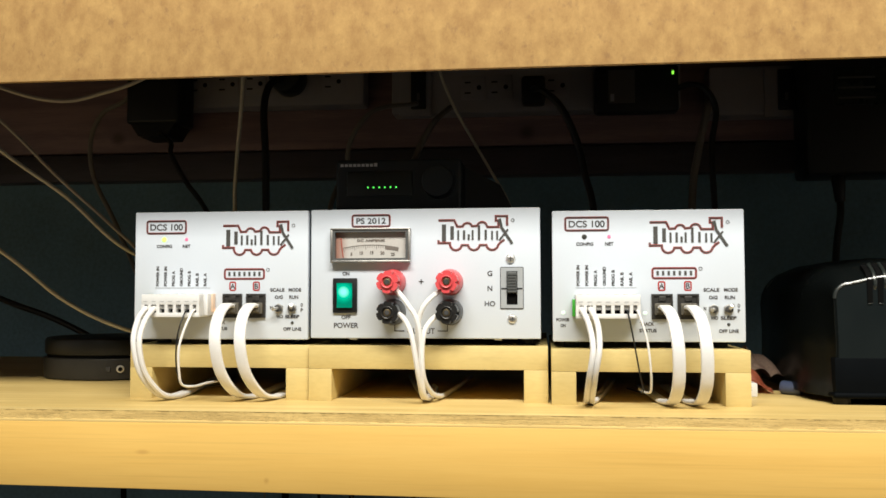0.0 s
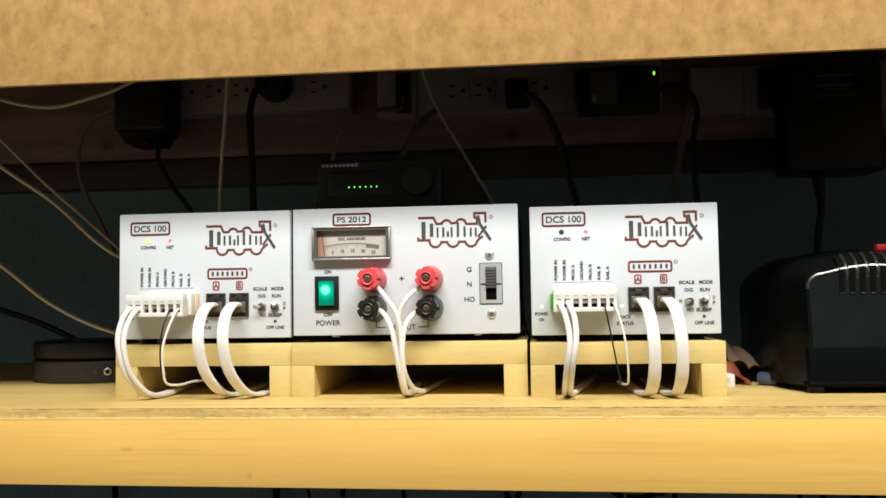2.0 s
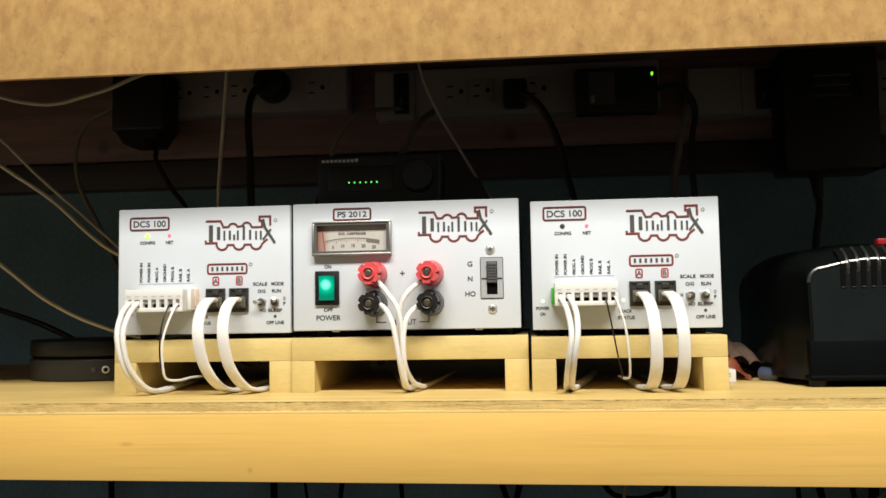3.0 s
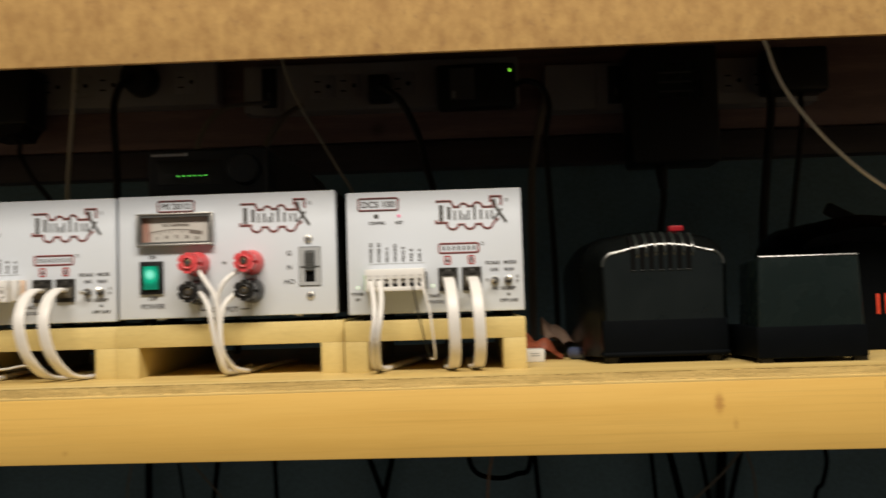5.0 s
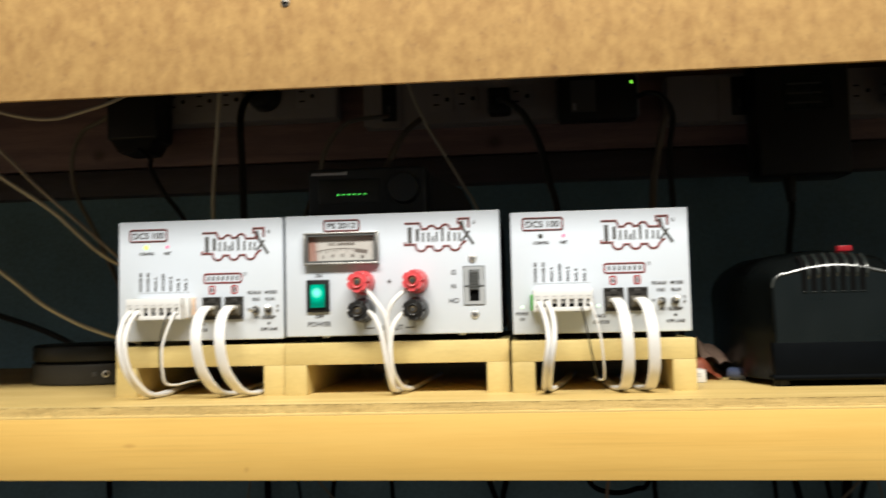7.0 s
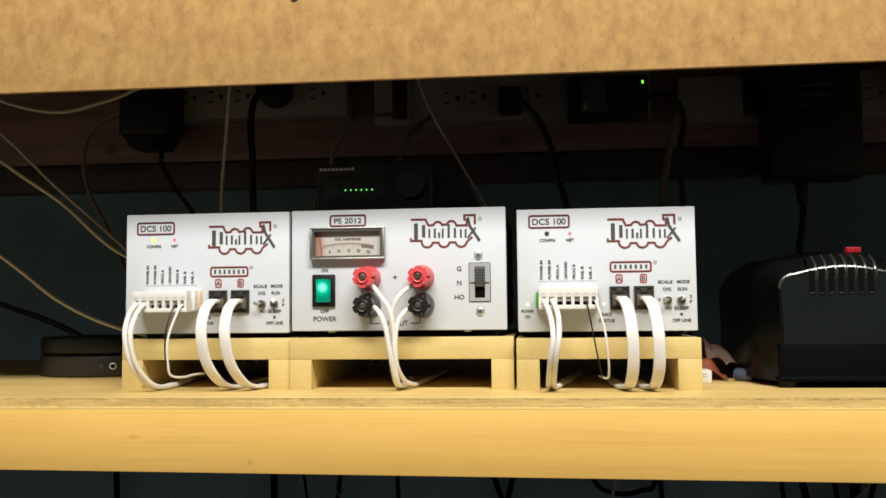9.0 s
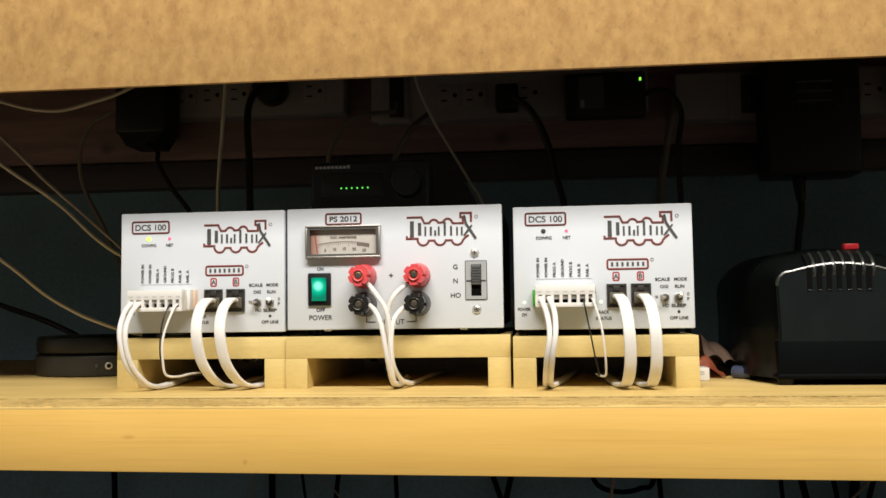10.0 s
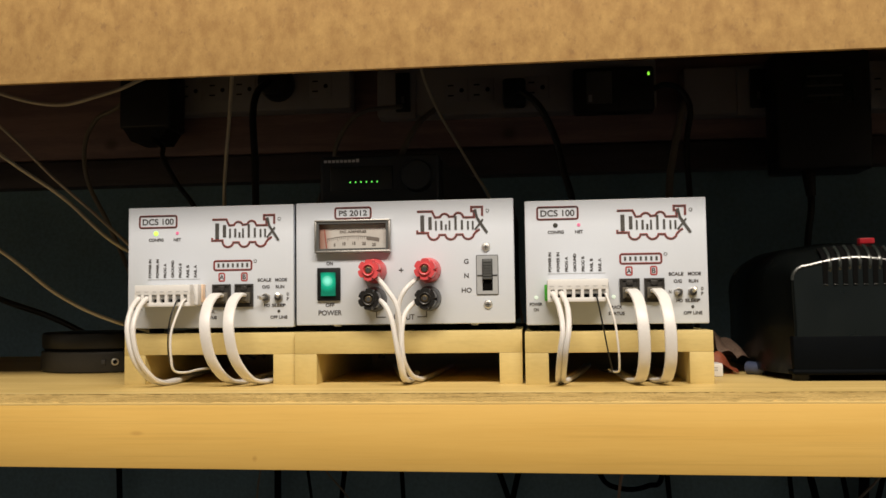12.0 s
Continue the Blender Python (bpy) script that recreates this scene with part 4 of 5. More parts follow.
# ---- small amplifier on the power supply ----
def amplifier():
    t = thing("audio_amplifier", (0, 0.032, 1.0222), "small black amplifier with six green lights, on the power supply", "amplifier")
    part("body", box(B(), 0.0085, 0.0945, 0, 0.095, 0.0012, 0.0365, 0.0025, 3), AMP, t)
    part("display_window", box(B(), 0.0165, 0.0615, -0.0006, 0.001, 0.0110, 0.0285, 0.0006), WINDOW, t, "dark display window")
    for k in range(6):
        x = 0.0310 + k * 0.00388
        part("indicator_led", box(B(), x - 0.00045, x + 0.00045, -0.0009, -0.0004, 0.0166, 0.0176), LED_GREEN, t, "small green light")
    bm = B()
    rod(bm, (0.0795, 0.001, 0.0200), (0.0795, -0.0110, 0.0200), 0.0115, 36, 0.0105, bevel=0.0012)
    part("volume_knob", bm, AMP, t, "round black volume knob")
    for k in range(9):
        x = 0.0120 + k * 0.0029
        part("badge_bar", box(B(), x, x + 0.0021, -0.0003, 0.0005, 0.0315, 0.0333 if k < 8 else 0.0338), BADGE, t)
    bm = B()
    v = [bm.verts.new(p) for p in ((0.0950, 0.02, 0.0005), (0.1300, 0.03, 0.0005), (0.1300, 0.09, 0.0005), (0.0950, 0.09, 0.0005), (0.0950, 0.02, 0.0330), (0.1190, 0.03, 0.0215), (0.1190, 0.09, 0.0215), (0.0950, 0.09, 0.0330))]
    for f in ((0, 1, 5, 4), (1, 2, 6, 5), (2, 3, 7, 6), (3, 0, 4, 7), (4, 5, 6, 7), (3, 2, 1, 0)):
        bm.faces.new([v[i] for i in f])
    part("side_housing", bm, BLACK, t)
    for x in (0.016, 0.087):
        part("foot", rod(B(), (x, 0.01, 0), (x, 0.01, 0.002), 0.004, 14), RUBBER, t)
    return t


amplifier()


# ---- round control on the shelf ----
def puck():
    t = thing("round_hub", (-0.207, 0.158, 0.9), "round two-tier black hub with a headphone jack, on the shelf", "hub")
    def disc(r, z0, z1, bevel):
        return rod(B(), (0, 0, z0), (0, 0, z1), r, 56, bevel=bevel)
    part("base", disc(0.057, 0.0006, 0.0172, 0.0012), GUNMETAL, t, "dark grey base ring")
    part("groove", disc(0.0545, 0.0170, 0.0190, 0), SLOT, t)
    part("top", disc(0.0565, 0.0190, 0.0325, 0.0025), BLACK, t, "black top")
    a = radians(-62)
    c, s = 0.057 * math.cos(a), 0.057 * math.sin(a)
    ring = rod(B(), (c * 0.97, s * 0.97, 0.009), (c * 1.02, s * 1.02, 0.009), 0.0030, 20, bevel=0.0004)
    j = part("headphone_jack", ring, STEEL, t, "bright steel jack ring")
    part("hole", rod(B(), (c * 1.0, s * 1.0, 0.009), (c * 1.025, s * 1.025, 0.009), 0.0017, 16), SLOT, j)
    a = radians(-71)
    c, s = 0.0574 * math.cos(a), 0.0574 * math.sin(a)
    part("icon", box(B(), c - 0.0018, c + 0.0018, s - 0.0003, s + 0.002, 0.0072, 0.0108, 0.0004), MIDGREY, t)
    part("base_pad", disc(0.05, 0, 0.001, 0), RUBBER, t)
    return t


hub = puck()
cable("cord", [(-0.45, 0.30, 1.00), (-0.375, 0.24, 0.968), (-0.30, 0.22, 0.945), (-0.255, 0.215, 0.925), (-0.235, 0.205, 0.915)], 0.0028, BLACK, "black cord", of=hub)


# ---- transformers ----
def hood_section(x0, x1, z1, r, crown, n=7):
    """Upright outline with rounded shoulders and a slightly crowned top, from the lower left round to the lower right."""
    pts = [(x0, 0.0), (x0 + 0.0008, z1 * 0.45)]
    for k in range(n):
        a = radians(180 - 90 * k / (n - 1))
        pts.append((x0 + r + r * math.cos(a), z1 - r + r * math.sin(a)))
    for f in (0.25, 0.5, 0.75):
        pts.append((x0 + r + (x1 - x0 - 2 * r) * f, z1 + crown * math.sin(math.pi * f)))
    for k in range(n):
        a = radians(90 - 90 * k / (n - 1))
        pts.append((x1 - r + r * math.cos(a), z1 - r + r * math.sin(a)))
    return pts + [(x1 - 0.0008, z1 * 0.45), (x1, 0.0)]


def loft(bm, sections):
    rings = [[bm.verts.new((x, y, z)) for x, z in pts] for y, pts in sections]
    n = len(rings[0])
    for a, b in zip(rings, rings[1:]):
        for k in range(n - 1):
            bm.faces.new((a[k], a[k + 1], b[k + 1], b[k]))
        bm.faces.new((a[n - 1], a[0], b[0], b[n - 1]))
    bm.faces.new(rings[0])
    bm.faces.new(rings[-1][::-1])
    return bm


def transformer():
    t = thing("train_transformer", (0.3625, 0.0, 0.9), "black rounded transformer, slotted hood, red light, on the shelf", "transformer")
    secs = [(0.0, hood_section(-0.0385, 0.0395, 0.0680, 0.0085, 0.0048)), (0.0003, hood_section(-0.0393, 0.0403, 0.0690, 0.0090, 0.0048)),
            (0.0010, hood_section(-0.0399, 0.0409, 0.0698, 0.0092, 0.0048)), (0.0022, hood_section(-0.0401, 0.0411, 0.0706, 0.0095, 0.0048)),
            (0.0060, hood_section(-0.0405, 0.0415, 0.0732, 0.011, 0.0046)), (0.0140, hood_section(-0.0430, 0.0435, 0.0778, 0.015, 0.0042)),
            (0.0260, hood_section(-0.0480, 0.0490, 0.0808, 0.020, 0.0038)), (0.0500, hood_section(-0.0510, 0.0540, 0.0826, 0.024, 0.0035)),
            (0.1000, hood_section(-0.0520, 0.0550, 0.0828, 0.025, 0.0035)), (0.1350, hood_section(-0.0512, 0.0535, 0.0800, 0.025, 0.0035)), (0.1400, hood_section(-0.050, 0.052, 0.0780, 0.024, 0.003))]
    bm = loft(B(), secs)
    for v in bm.verts:
        v.co.z += 0.0042
    part("hood", bm, GLOSS, t, "glossy black hood")
    bm = loft(B(), [(-0.0003, hood_section(-0.0383, 0.0393, 0.0674, 0.0085, 0.0048)), (0.001, hood_section(-0.0383, 0.0393, 0.0674, 0.0085, 0.0048))])
    for v in bm.verts:
        v.co.z += 0.0042
    # Bead added along the hood's front shoulder to draw its highlight line.
    lip = [(px, 0.0008, pz + 0.0042) for px, pz in hood_section(-0.0392, 0.0402, 0.0688, 0.0090, 0.0048) if pz > 0.058]
    part("rim", sweep(B(), smooth_path(lip, 3), circle(0.0012, 8), side=(0, 1, 0)), RIB, t, "thin glossy bead added for the shoulder highlight")
    part("front_plate", bm, FRONT, t, "dull grey-black front plate")
    bm = B()
    box(bm, -0.0402, 0.0412, -0.0006, 0.05, 0.0040, 0.0285, 0.0008)
    part("skirt", bm, SKIRT, t, "black lower skirt")
    for fx in (-0.034, 0.034):
        for fy in (0.008, 0.12):
            part("foot", rod(B(), (fx, fy, 0), (fx, fy, 0.005), 0.0052, 16), RUBBER, t)
    for k in range(7):
        x = -0.0190 + k * 0.0061
        rise = 0.0048 * math.sin(math.pi * (x + 0.0383) / 0.0776)
        path = [(x, -0.0002, 0.0612), (x, -0.0002, 0.0688 + rise), (x, 0.0004, 0.0722 + rise), (x, 0.0040, 0.0768 + rise), (x, 0.0110, 0.0806 + rise)]
        slot = part("vent_slot", sweep(B(), smooth_path(path, 4), [(-0.0015, -0.0007), (0.0015, -0.0007), (0.0015, 0.0007), (-0.0015, 0.0007)]), SLOT, t)
        # Small shiny bar standing in for the glint at the slot's lower end.
        part("slot_glint", box(B(), x - 0.0014, x + 0.0014, -0.0012, 0.0002, 0.0606, 0.0612, 0.0002), RIB, slot)
        path = [(x + 0.00305, 0.0008, 0.0655 + rise), (x + 0.00305, -0.0006, 0.0692 + rise), (x + 0.00305, 0.0000, 0.0730 + rise), (x + 0.00305, 0.0036, 0.0774 + rise), (x + 0.00305, 0.0100, 0.0812 + rise)]
        part("vent_rib", sweep(B(), smooth_path(path, 4), oblong(0.0024, 0.0018)), RIB, t)
    part("base_flange", box(B(), -0.0415, 0.0425, -0.0016, 0.11, 0.0040, 0.0078, 0.0018, 4), SKIRT, t, "low black base flange")
    part("indicator_lamp", box(B(), 0.0114, 0.0208, 0.024, 0.030, 0.0880, 0.0918, 0.0006), RED_LAMP, t, "red indicator light")
    return t


transformer()


def speaker_box():
    t = thing("black_speaker_box", (0.4475, -0.032, 0.9), "plain black box with sloping sides beside the transformer", "box")
    bm = loft(B(), [(0.0, [(-0.0350, 0.0026), (-0.0322, 0.0664), (0.0297, 0.0664), (0.0320, 0.0026)]), (0.0700, [(-0.0260, 0.0026), (-0.0232, 0.0642), (0.0267, 0.0642), (0.0290, 0.0026)])])
    bmesh.ops.bevel(bm, geom=bm.edges[:], offset=0.0018, segments=4, profile=0.5, affect="EDGES", clamp_overlap=True)
    part("shell", bm, SATIN, t)
    # No real trim: a shiny bead is laid on the edge as its highlight.
    part("rim", sweep(B(), [Vector((-0.0316 + 0.0607 * k / 8, 0.0005, 0.0659)) for k in range(9)], circle(0.0009, 8), side=(0, 1, 0)), RIB, t, "thin glossy bead added for the top edge highlight")
    part("skirt", box(B(), -0.0354, 0.0324, -0.0005, 0.072, 0.0030, 0.0225, 0.0006), SKIRT, t)
    for fx in (-0.029, 0.029):
        for fy in (0.006, 0.062):
            part("foot", box(B(), fx - 0.004, fx + 0.004, fy - 0.004, fy + 0.004, 0, 0.0035, 0.0004), RUBBER, t)
    return t


speaker_box()


def sign_box():
    t = thing("black_carton", (0.505, 0.062, 0.9), "black box with red printed bars on its front, on the shelf", "box")
    part("shell", box(B(), 0.0, 0.22, 0, 0.15, 0, 0.078, 0.0015), SKIRT, t)
    for x, w in ((0.0236, 0.0018), (0.0298, 0.0018), (0.0340, 0.0018), (0.0386, 0.0018), (0.0438, 0.0018), (0.0488, 0.0018), (0.0536, 0.0018), (0.0590, 0.0018)):
        part("printed_bar", box(B(), x, x + w, -0.0003, 0, 0.0258, 0.0405, 0.0001), SIGN_RED, t, "red printed bar")
    return t


sign_box()


def handled_transformer():
    t = thing("handled_transformer", (0.585, 0.235, 0.9), "dark rounded transformer with a raised lever, on the shelf", "transformer")
    bm = loft(B(), [(0.0, hood_section(-0.050, 0.09, 0.095, 0.03, 0.006)), (0.02, hood_section(-0.056, 0.096, 0.108, 0.034, 0.006)), (0.10, hood_section(-0.056, 0.096, 0.108, 0.034, 0.006))])
    part("hood", bm, GLOSS, t)
    part("lever", box(B(), -0.006, 0.006, -0.004, 0.004, 0, 0.075, 0.002), BLACK, t).matrix_local = pose(0.062, 0.04, 0.088, 0, -62, 0)
    return t


handled_transformer()


# ---- clutter between riser and transformer ----
eraser = thing("small_white_box", (0.2800, 0.045, 0.9), "small white box with faint print, on the shelf", "box")
part("shell", box(B(), -0.0065, 0.0065, -0.005, 0.012, 0, 0.0090, 0.0008), WHITE, eraser)
for z in (0.0042, 0.0058):
    part("printed_bar", box(B(), -0.0035, 0.0030, -0.0052, -0.0049, z, z + 0.0006), GREYPL, eraser)


def crumple(name, place, size, mat, label, seed):
    """A folded scrap of wrapper: a creased sheet with some thickness."""
    bm = B()
    n = 24
    def rise(i, j):
        q = Vector((i * 0.07 + seed * 3.1, j * 0.09, seed))
        u, v = i / (n - 1), j / (n - 1)
        return size[2] * (0.12 + 0.70 * (1 - u) ** 0.7 * (0.55 + 0.45 * math.sin(math.pi * v)) + 0.55 * abs(noise.noise(q)))
    grid = [[bm.verts.new(((i / (n - 1) - 0.5) * size[0], (j / (n - 1) - 0.5) * size[1], rise(i, j))) for j in range(n)] for i in range(n)]
    for i in range(n - 1):
        for j in range(n - 1):
            bm.faces.new((grid[i][j], grid[i + 1][j], grid[i + 1][j + 1], grid[i][j + 1]))
    low = min(v.co.z for v in bm.verts)
    for v in bm.verts:
        v.co.z -= low
    bmesh.ops.solidify(bm, geom=bm.faces[:], thickness=-0.0005)
    low = min(v.co.z for v in bm.verts)
    for v in bm.verts:
        v.co.z -= low
        v.co += Vector(place)
    return single(name, bm, mat, label, "wrapper")


crumple("crumpled_paper", (0.305, 0.090, 0.9), (0.032, 0.036, 0.040), PAPER, "crumpled brown paper scrap on the shelf", 3)
crumple("orange_wrapper", (0.2875, 0.072, 0.9), (0.028, 0.026, 0.022), ORANGE, "crumpled orange wrapper on the shelf", 5)
single("blue_cap", rod(B(), (0.3070, 0.060, 0.9046), (0.3170, 0.050, 0.9046), 0.0046, 18, 0.0040, bevel=0.001), BLUE, "small blue plastic cap on the shelf", "cap")


# ---- power strips on the plank ----
def outlet(x, z, parent, front):
    o = part("outlet", box(B(), x - 0.0135, x + 0.0135, front - 0.0012, front, z - 0.0135, z + 0.0135, 0.0008), STRIP, parent)
    part("slot", box(B(), x - 0.0098, x - 0.0030, front - 0.0015, front - 0.0011, z + 0.0050, z + 0.0068), SLOT, o)
    part("slot", box(B(), x - 0.0098, x - 0.0030, front - 0.0015, front - 0.0011, z - 0.0068, z - 0.0050), SLOT, o)
    part("ground_hole", rod(B(), (x + 0.0062, front - 0.0011, z), (x + 0.0062, front - 0.0015, z), 0.0026, 14), SLOT, o)


def power_strip(x0, x1, z0, z1, outlets, switch, label):
    t = thing("power_strip", (0, 0.4575, 0), label, "power strip", "power strips on the plank")
    part("housing", box(B(), x0, x1, -0.030, 0, z0, z1, 0.003), STRIP, t)
    for x in outlets:
        outlet(x, (z0 + z1) / 2, t, -0.030)
    if switch:
        s = part("switch_plate", box(B(), switch - 0.022, switch + 0.014, -0.034, -0.030, z0 - 0.003, z1 - 0.004, 0.001), STRIP, t)
        part("rocker", box(B(), switch - 0.0085, switch + 0.0085, -0.0385, -0.034, z0 + 0.004, z1 - 0.006, 0.0015), BLACK, s, "black rocker switch")
        part("rocker_mark", box(B(), switch - 0.0015, switch + 0.0015, -0.0390, -0.0384, z0 + 0.014, z0 + 0.022), MIDGREY, s)
    return t


power_strip(-0.335, -0.052, 1.183, 1.236, (-0.245, -0.212, -0.179, -0.087), None, "beige power strip with open outlets, on the stained plank")
power_strip(-0.020, 0.300, 1.170, 1.226, (0.073, 0.103, 0.166), 0.0115, "beige power strip with a black switch, on the stained plank")
power_strip(0.330, 0.640, 1.160, 1.214, (0.545, 0.578), 0.4095, "beige power strip with a black switch, beside a large adapter")


def wall_adapter(name, x0, x1, y0, y1, z0, z1, label, taper=0.0, bars=False):
    t = thing(name, ((x0 + x1) / 2, y1, z0), label, "power adapter", "plugged adapters")
    w, h, d = (x1 - x0) / 2, z1 - z0, y1 - y0
    part("shell", box(B(), -w, w, -d, 0, taper, h, 0.004, 3), BLACK, t)
    if taper:
        bm = loft(B(), [(-d + 0.002, [(-w + 0.014, 0), (-w + 0.001, taper + 0.006), (w - 0.001, taper + 0.006), (w - 0.014, 0)]), (-0.001, [(-w + 0.014, 0), (-w + 0.001, taper + 0.006), (w - 0.001, taper + 0.006), (w - 0.014, 0)])])
        part("tapered_end", bm, BLACK, t)
    if bars:
        part("rating_label", box(B(), -w * 0.45, w * 0.62, -d - 0.0004, -d + 0.001, h * 0.55, h * 0.85), SATIN, t)
        for k in range(3):
            part("printed_bar", box(B(), -w * 0.35, w * 0.4, -d - 0.0007, -d - 0.0003, h * (0.60 + 0.08 * k), h * (0.615 + 0.08 * k)), MIDGREY, t)
    return t


wart = wall_adapter("power_adapter", -0.312, -0.251, 0.380, 0.4262, 1.143, 1.225, "black tapered wall adapter plugged into a power strip", taper=0.014)
big_wart = wall_adapter("power_adapter", 0.417, 0.513, 0.375, 0.4262, 1.087, 1.216, "large black wall adapter with a grey rating label", bars=True)
brick = wall_adapter("charger_adapter", 0.206, 0.295, 0.405, 0.4262, 1.162, 1.213, "black charger adapter with a green light, plugged in", bars=False)
part("label_plate", box(B(), -0.030, -0.002, -0.0216, -0.0205, 0.010, 0.046), MIDGREY, brick)
part("printed_bar", box(B(), -0.028, -0.024, -0.0220, -0.0214, 0.012, 0.020), STRIP, brick)
part("indicator_led", box(B(), 0.0370, 0.0392, -0.0225, -0.0205, 0.0398, 0.0434, 0.0004), LED_CHARGE, brick, "green light")
small_plug = wall_adapter("plug", 0.127, 0.153, 0.400, 0.4262, 1.174, 1.204, "black power plug in a strip outlet")
plug = thing("round_plug", (-0.137, 0.4262, 1.212), "round black plug in a strip outlet", "plug", "plugged adapters")
part("shell", rod(B(), (0, 0, 0), (0, -0.028, 0), 0.0205, 28, 0.018, bevel=0.003), BLACK, plug)
block_plug = wall_adapter("plug", 0.572, 0.640, 0.392, 0.4262, 1.165, 1.215, "dark block plug in a strip outlet")

# ---- hanging cables ----
BK, WH = "black power cord hanging behind the shelf", "thin white cable hanging behind the boxes"
cable("hanging_cable", [(-0.100, 0.17, 1.262), (-0.104, 0.17, 1.165), (-0.107, 0.17, 1.116), (-0.110, 0.17, 1.077), (-0.111, 0.17, 1.038), (-0.113, 0.19, 0.96), (-0.12, 0.22, 0.903)], 0.0017, IVORY_CORD, WH, group="white cables")
cable("power_cord", [(-0.140, 0.400, 1.212), (-0.150, 0.385, 1.195), (-0.151, 0.372, 1.165), (-0.148, 0.37, 1.114), (-0.147, 0.37, 1.058), (-0.145, 0.375, 0.95), (-0.150, 0.38, 0.87)], 0.0040, BLACK, "black power cord", of=plug)
cable("hanging_cable", [(0.030, 0.36, 1.262), (0.042, 0.36, 1.203), (0.058, 0.36, 1.162), (0.078, 0.36, 1.126), (0.099, 0.36, 1.089), (0.113, 0.36, 1.064), (0.135, 0.34, 1.000), (0.15, 0.33, 0.902)], 0.0015, IVORY_CORD, WH, group="white cables")
cable("grey_cable", [(-0.300, 0.40, 1.262), (-0.315, 0.40, 1.196), (-0.349, 0.40, 1.174), (-0.363, 0.40, 1.142), (-0.358, 0.40, 1.099), (-0.331, 0.40, 1.046), (-0.29, 0.39, 0.96), (-0.27, 0.38, 0.87)], 0.0026, GREY_CORD, "dull grey cable curving down the back wall", group="grey cables")
cable("grey_cable", [(0.010, 0.42, 1.180), (-0.021, 0.37, 1.166), (-0.039, 0.36, 1.151), (-0.053, 0.36, 1.127), (-0.058, 0.36, 1.100), (-0.060, 0.30, 1.05), (-0.05, 0.25, 0.98), (-0.05, 0.24, 0.902)], 0.0026, GREY_CORD, "dull grey cable bending behind the amplifier", group="grey cables")
cable("grey_cable", [(0.048, 0.42, 1.175), (0.037, 0.37, 1.151), (0.026, 0.36, 1.130), (0.018, 0.35, 1.108), (0.012, 0.28, 1.06), (0.012, 0.26, 0.98), (0.014, 0.25, 0.902)], 0.0034, GREY_CORD, "dull grey cable bending behind the amplifier", group="grey cables")
cable("power_cord", [(0.140, 0.398, 1.188), (0.148, 0.375, 1.182), (0.168, 0.37, 1.163), (0.185, 0.37, 1.126), (0.193, 0.37, 1.090), (0.201, 0.37, 1.057), (0.21, 0.375, 0.98), (0.21, 0.385, 0.87)], 0.0038, BLACK, "black power cord", of=small_plug)
cable("power_cord", [(0.294, 0.412, 1.188), (0.305, 0.395, 1.188), (0.320, 0.39, 1.181), (0.330, 0.39, 1.158), (0.325, 0.39, 1.119), (0.327, 0.39, 1.059), (0.33, 0.39, 0.97), (0.33, 0.39, 0.87)], 0.0032, BLACK, "black power cord", of=brick)
cable("grey_cable", [(0.332, 0.43, 1.180), (0.326, 0.42, 1.162), (0.316, 0.42, 1.118), (0.309, 0.42, 1.060), (0.305, 0.42, 0.87)], 0.0042, GREY_CORD, "dull beige cable down the back wall", group="grey cables")
bm = B()
rod(bm, Vector((0.449, 0.385, 1.090)) - big_wart.location, Vector((0.450, 0.382, 1.060)) - big_wart.location, 0.0075, 16, 0.0048, bevel=0.0006)
part("strain_relief", bm, BLACK, big_wart)
cable("power_cord", [(0.450, 0.382, 1.062), (0.449, 0.38, 1.045), (0.444, 0.38, 1.008), (0.440, 0.38, 0.93), (0.44, 0.38, 0.87)], 0.0035, BLACK, "black power cord", of=big_wart)
cable("power_cord", [(-0.281, 0.39, 1.150), (-0.253, 0.365, 1.132), (-0.250, 0.36, 1.119), (-0.234, 0.36, 1.090), (-0.211, 0.36, 1.059), (-0.17, 0.35, 0.99), (-0.15, 0.34, 0.903)], 0.0027, BLACK, "black power cord", of=wart)
cable("power_cord", [(0.580, 0.405, 1.170), (0.576, 0.40, 1.14), (0.572, 0.40, 1.109), (0.566, 0.40, 1.059), (0.560, 0.40, 0.997), (0.555, 0.40, 0.87)], 0.0046, BLACK, "black power cord", of=block_plug)
cable("power_cord", [(0.612, 0.405, 1.17), (0.610, 0.40, 1.13), (0.606, 0.40, 1.102), (0.597, 0.40, 1.045), (0.589, 0.40, 0.99), (0.58, 0.40, 0.87)], 0.0030, BLACK, "black power cord", of=block_plug)
LW = "slack white cable crossing in front of the back wall"
cable("slack_cable", [(-0.40, 0.12, 1.20), (-0.33, 0.11, 1.155), (-0.271, 0.10, 1.129), (-0.228, 0.10, 1.120), (-0.195, 0.10, 1.1255), (-0.162, 0.10, 1.136), (-0.12, 0.11, 1.165), (-0.09, 0.13, 1.262)], 0.0016, DIM_CORD, LW, group="white cables")
cable("slack_cable", [(-0.36, 0.10, 1.175), (-0.271, 0.10, 1.098), (-0.232, 0.10, 1.061), (-0.189, 0.10, 1.024), (-0.165, 0.12, 0.995), (-0.150, 0.21, 0.94), (-0.14, 0.25, 0.903)], 0.0013, DIM_CORD, "slack thin white cable crossing in front of the back wall", group="white cables")
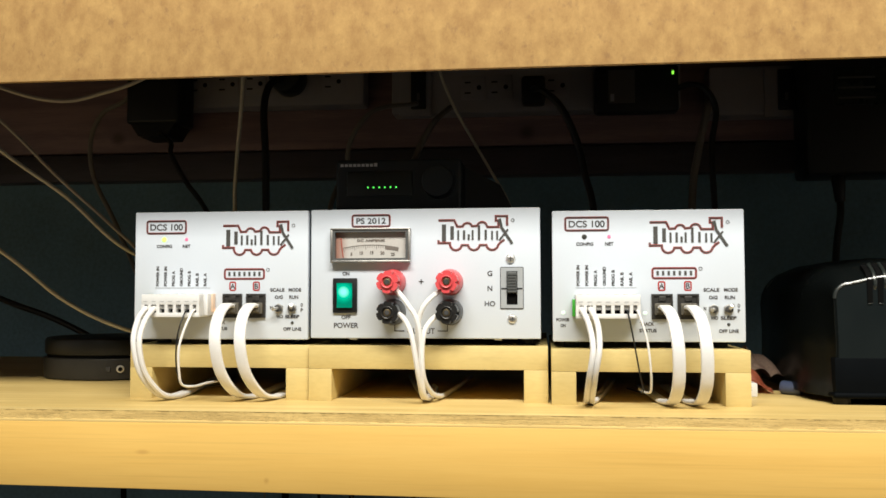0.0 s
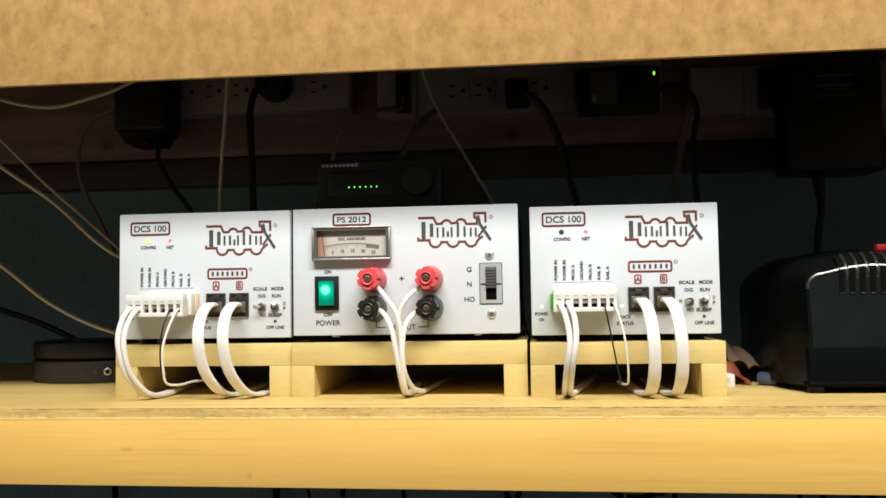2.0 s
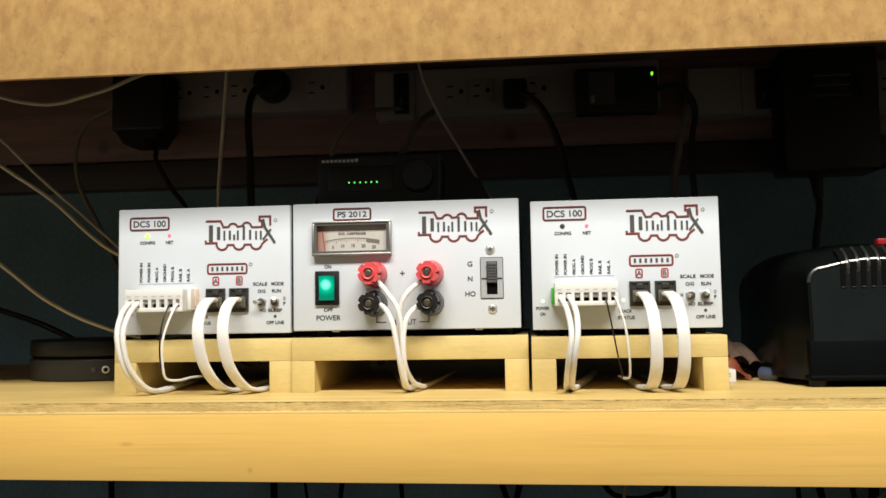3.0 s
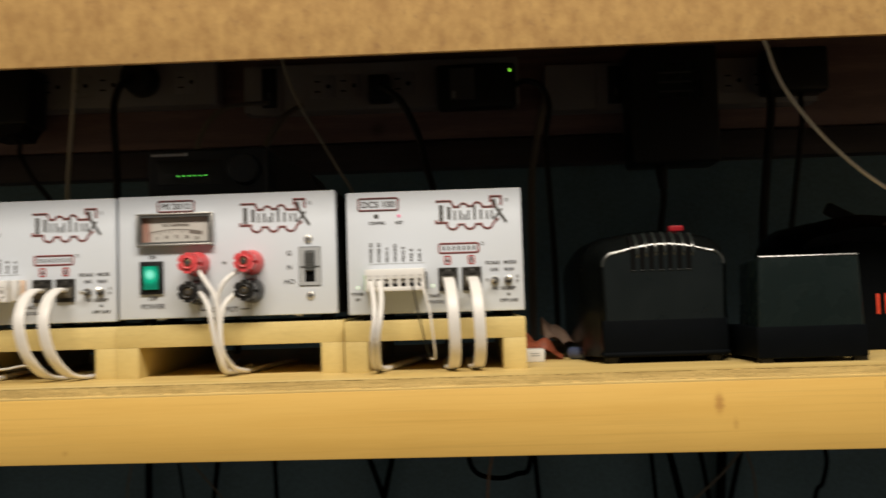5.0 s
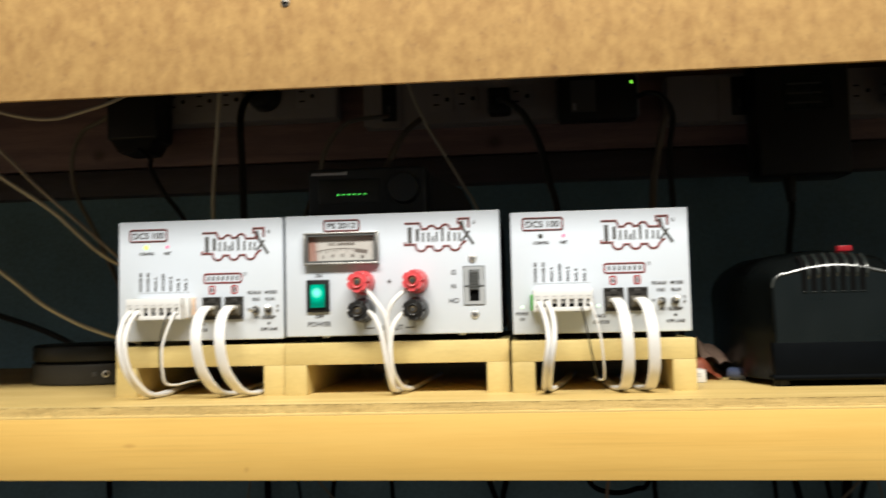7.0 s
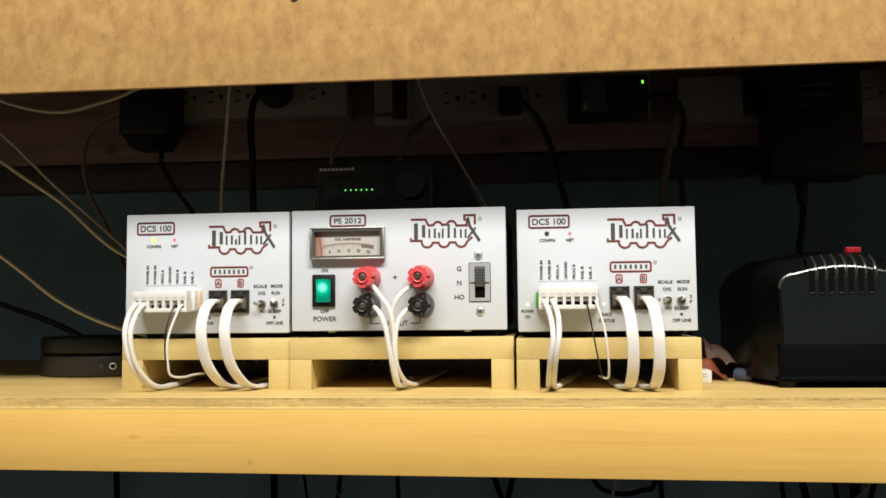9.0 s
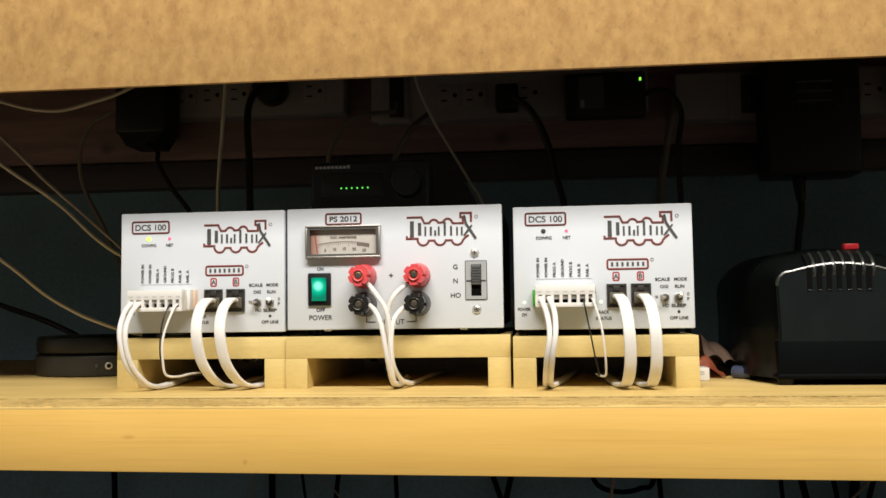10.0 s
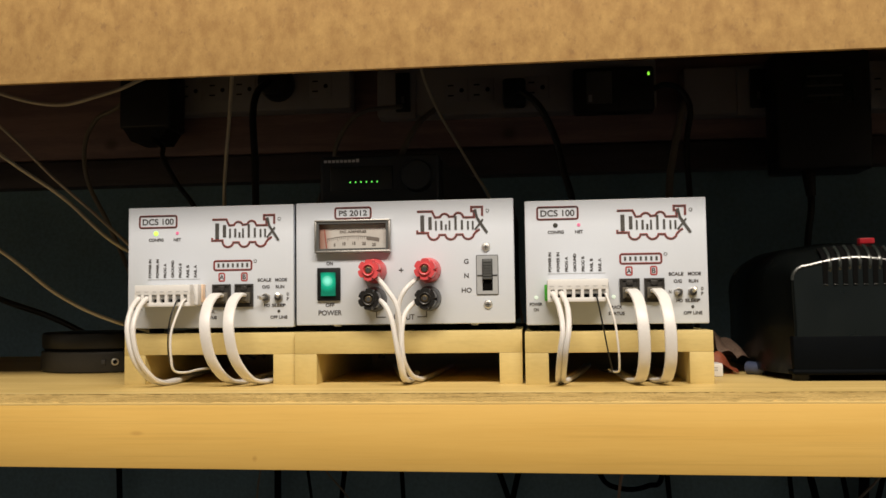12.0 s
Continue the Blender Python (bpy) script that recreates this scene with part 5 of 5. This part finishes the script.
cable("slack_cable", [(-0.36, 0.10, 1.140), (-0.271, 0.10, 1.076), (-0.222, 0.10, 1.043), (-0.171, 0.10, 1.001), (-0.140, 0.20, 0.975), (-0.10, 0.25, 0.903)], 0.0016, IVORY_CORD, LW, group="white cables")
cable("slack_cable", [(-0.36, 0.09, 1.060), (-0.270, 0.10, 0.997), (-0.222, 0.10, 0.962), (-0.168, 0.10, 0.939), (-0.135, 0.20, 0.92), (-0.11, 0.25, 0.903)], 0.0016, IVORY_CORD, LW, group="white cables")
cable("slack_cable", [(0.452, 0.055, 1.262), (0.455, 0.06, 1.150), (0.460, 0.06, 1.121), (0.470, 0.06, 1.093), (0.493, 0.06, 1.060), (0.520, 0.06, 1.032), (0.547, 0.06, 1.012), (0.567, 0.06, 1.003), (0.62, 0.07, 0.99), (0.72, 0.10, 0.978)], 0.0014, CORD,
      "thick white cable drooping over the black box", group="white cables")
cable("slack_cable", [(0.60, 0.20, 1.000), (0.66, 0.16, 1.02), (0.75, 0.12, 1.06), (0.85, 0.10, 1.20)], 0.0011, GREY_CORD, "thin grey cable rising over the black box", group="white cables")

UNDER, LOW = "black cable hanging below the shelf", "cords below the shelf"
for xa, xb, r in ((-0.356, -0.354, 0.0035), (-0.155, -0.155, 0.0042), (-0.120, -0.112, 0.0018), (-0.071, -0.078, 0.0030), (-0.004, -0.0015, 0.0027), (0.107, 0.127, 0.0033), (0.139, 0.125, 0.0035), (0.305, 0.309, 0.0030),
                  (0.4415, 0.4455, 0.0026), (0.4617, 0.474, 0.0040), (0.498, 0.507, 0.0028), (0.526, 0.521, 0.0055), (0.550, 0.534, 0.0030), (0.753, 0.753, 0.0030)):
    d = xb - xa
    cable("low_cable", [(xa - d * 1.4, 0.478, 0.87), (xa - d * 0.4, 0.478, 0.80), (xa, 0.478, 0.77), (xb, 0.478, 0.71), (xb + d * 0.4, 0.478, 0.67), (xb + d * 0.2, 0.478, 0.50), (xb, 0.478, 0.20)], r, SKIRT, UNDER, group=LOW)
cable("looped_cable", [(0.229, 0.468, 0.87), (0.227, 0.468, 0.78), (0.233, 0.468, 0.747), (0.257, 0.468, 0.737), (0.283, 0.468, 0.741), (0.300, 0.468, 0.757), (0.304, 0.468, 0.87)], 0.0030, SKIRT, "black cable looped below the shelf", group=LOW)
cable("looped_cable", [(0.600, 0.470, 0.87), (0.622, 0.470, 0.795), (0.638, 0.470, 0.770), (0.643, 0.470, 0.748), (0.637, 0.470, 0.722), (0.625, 0.470, 0.690), (0.61, 0.470, 0.5)], 0.0027, SKIRT, "black cable looped below the shelf", group=LOW)
for label, mat, r, pts in (("dull grey cable below the shelf", GREY_CORD, 0.0016, ((0.600, 0.87), (0.550, 0.772), (0.4975, 0.716), (0.42, 0.66))),
                           ("dull grey cable below the shelf", GREY_CORD, 0.0012, ((0.535, 0.87), (0.549, 0.765), (0.558, 0.71), (0.56, 0.5))),
                           ("brown cable below the shelf", PAPER, 0.0018, ((0.262, 0.87), (0.256, 0.772), (0.248, 0.71), (0.24, 0.5))),
                           ("thin grey cable below the shelf", GREY_CORD, 0.0011, ((-0.165, 0.87), (-0.170, 0.772), (-0.177, 0.71), (-0.18, 0.5))),
                           ("thin grey cable below the shelf", GREY_CORD, 0.0011, ((-0.17, 0.87), (-0.101, 0.768), (-0.058, 0.714), (-0.01, 0.62)))):
    cable("under_cable", [(x, 0.464, z) for x, z in pts], r, mat, label, group=LOW)
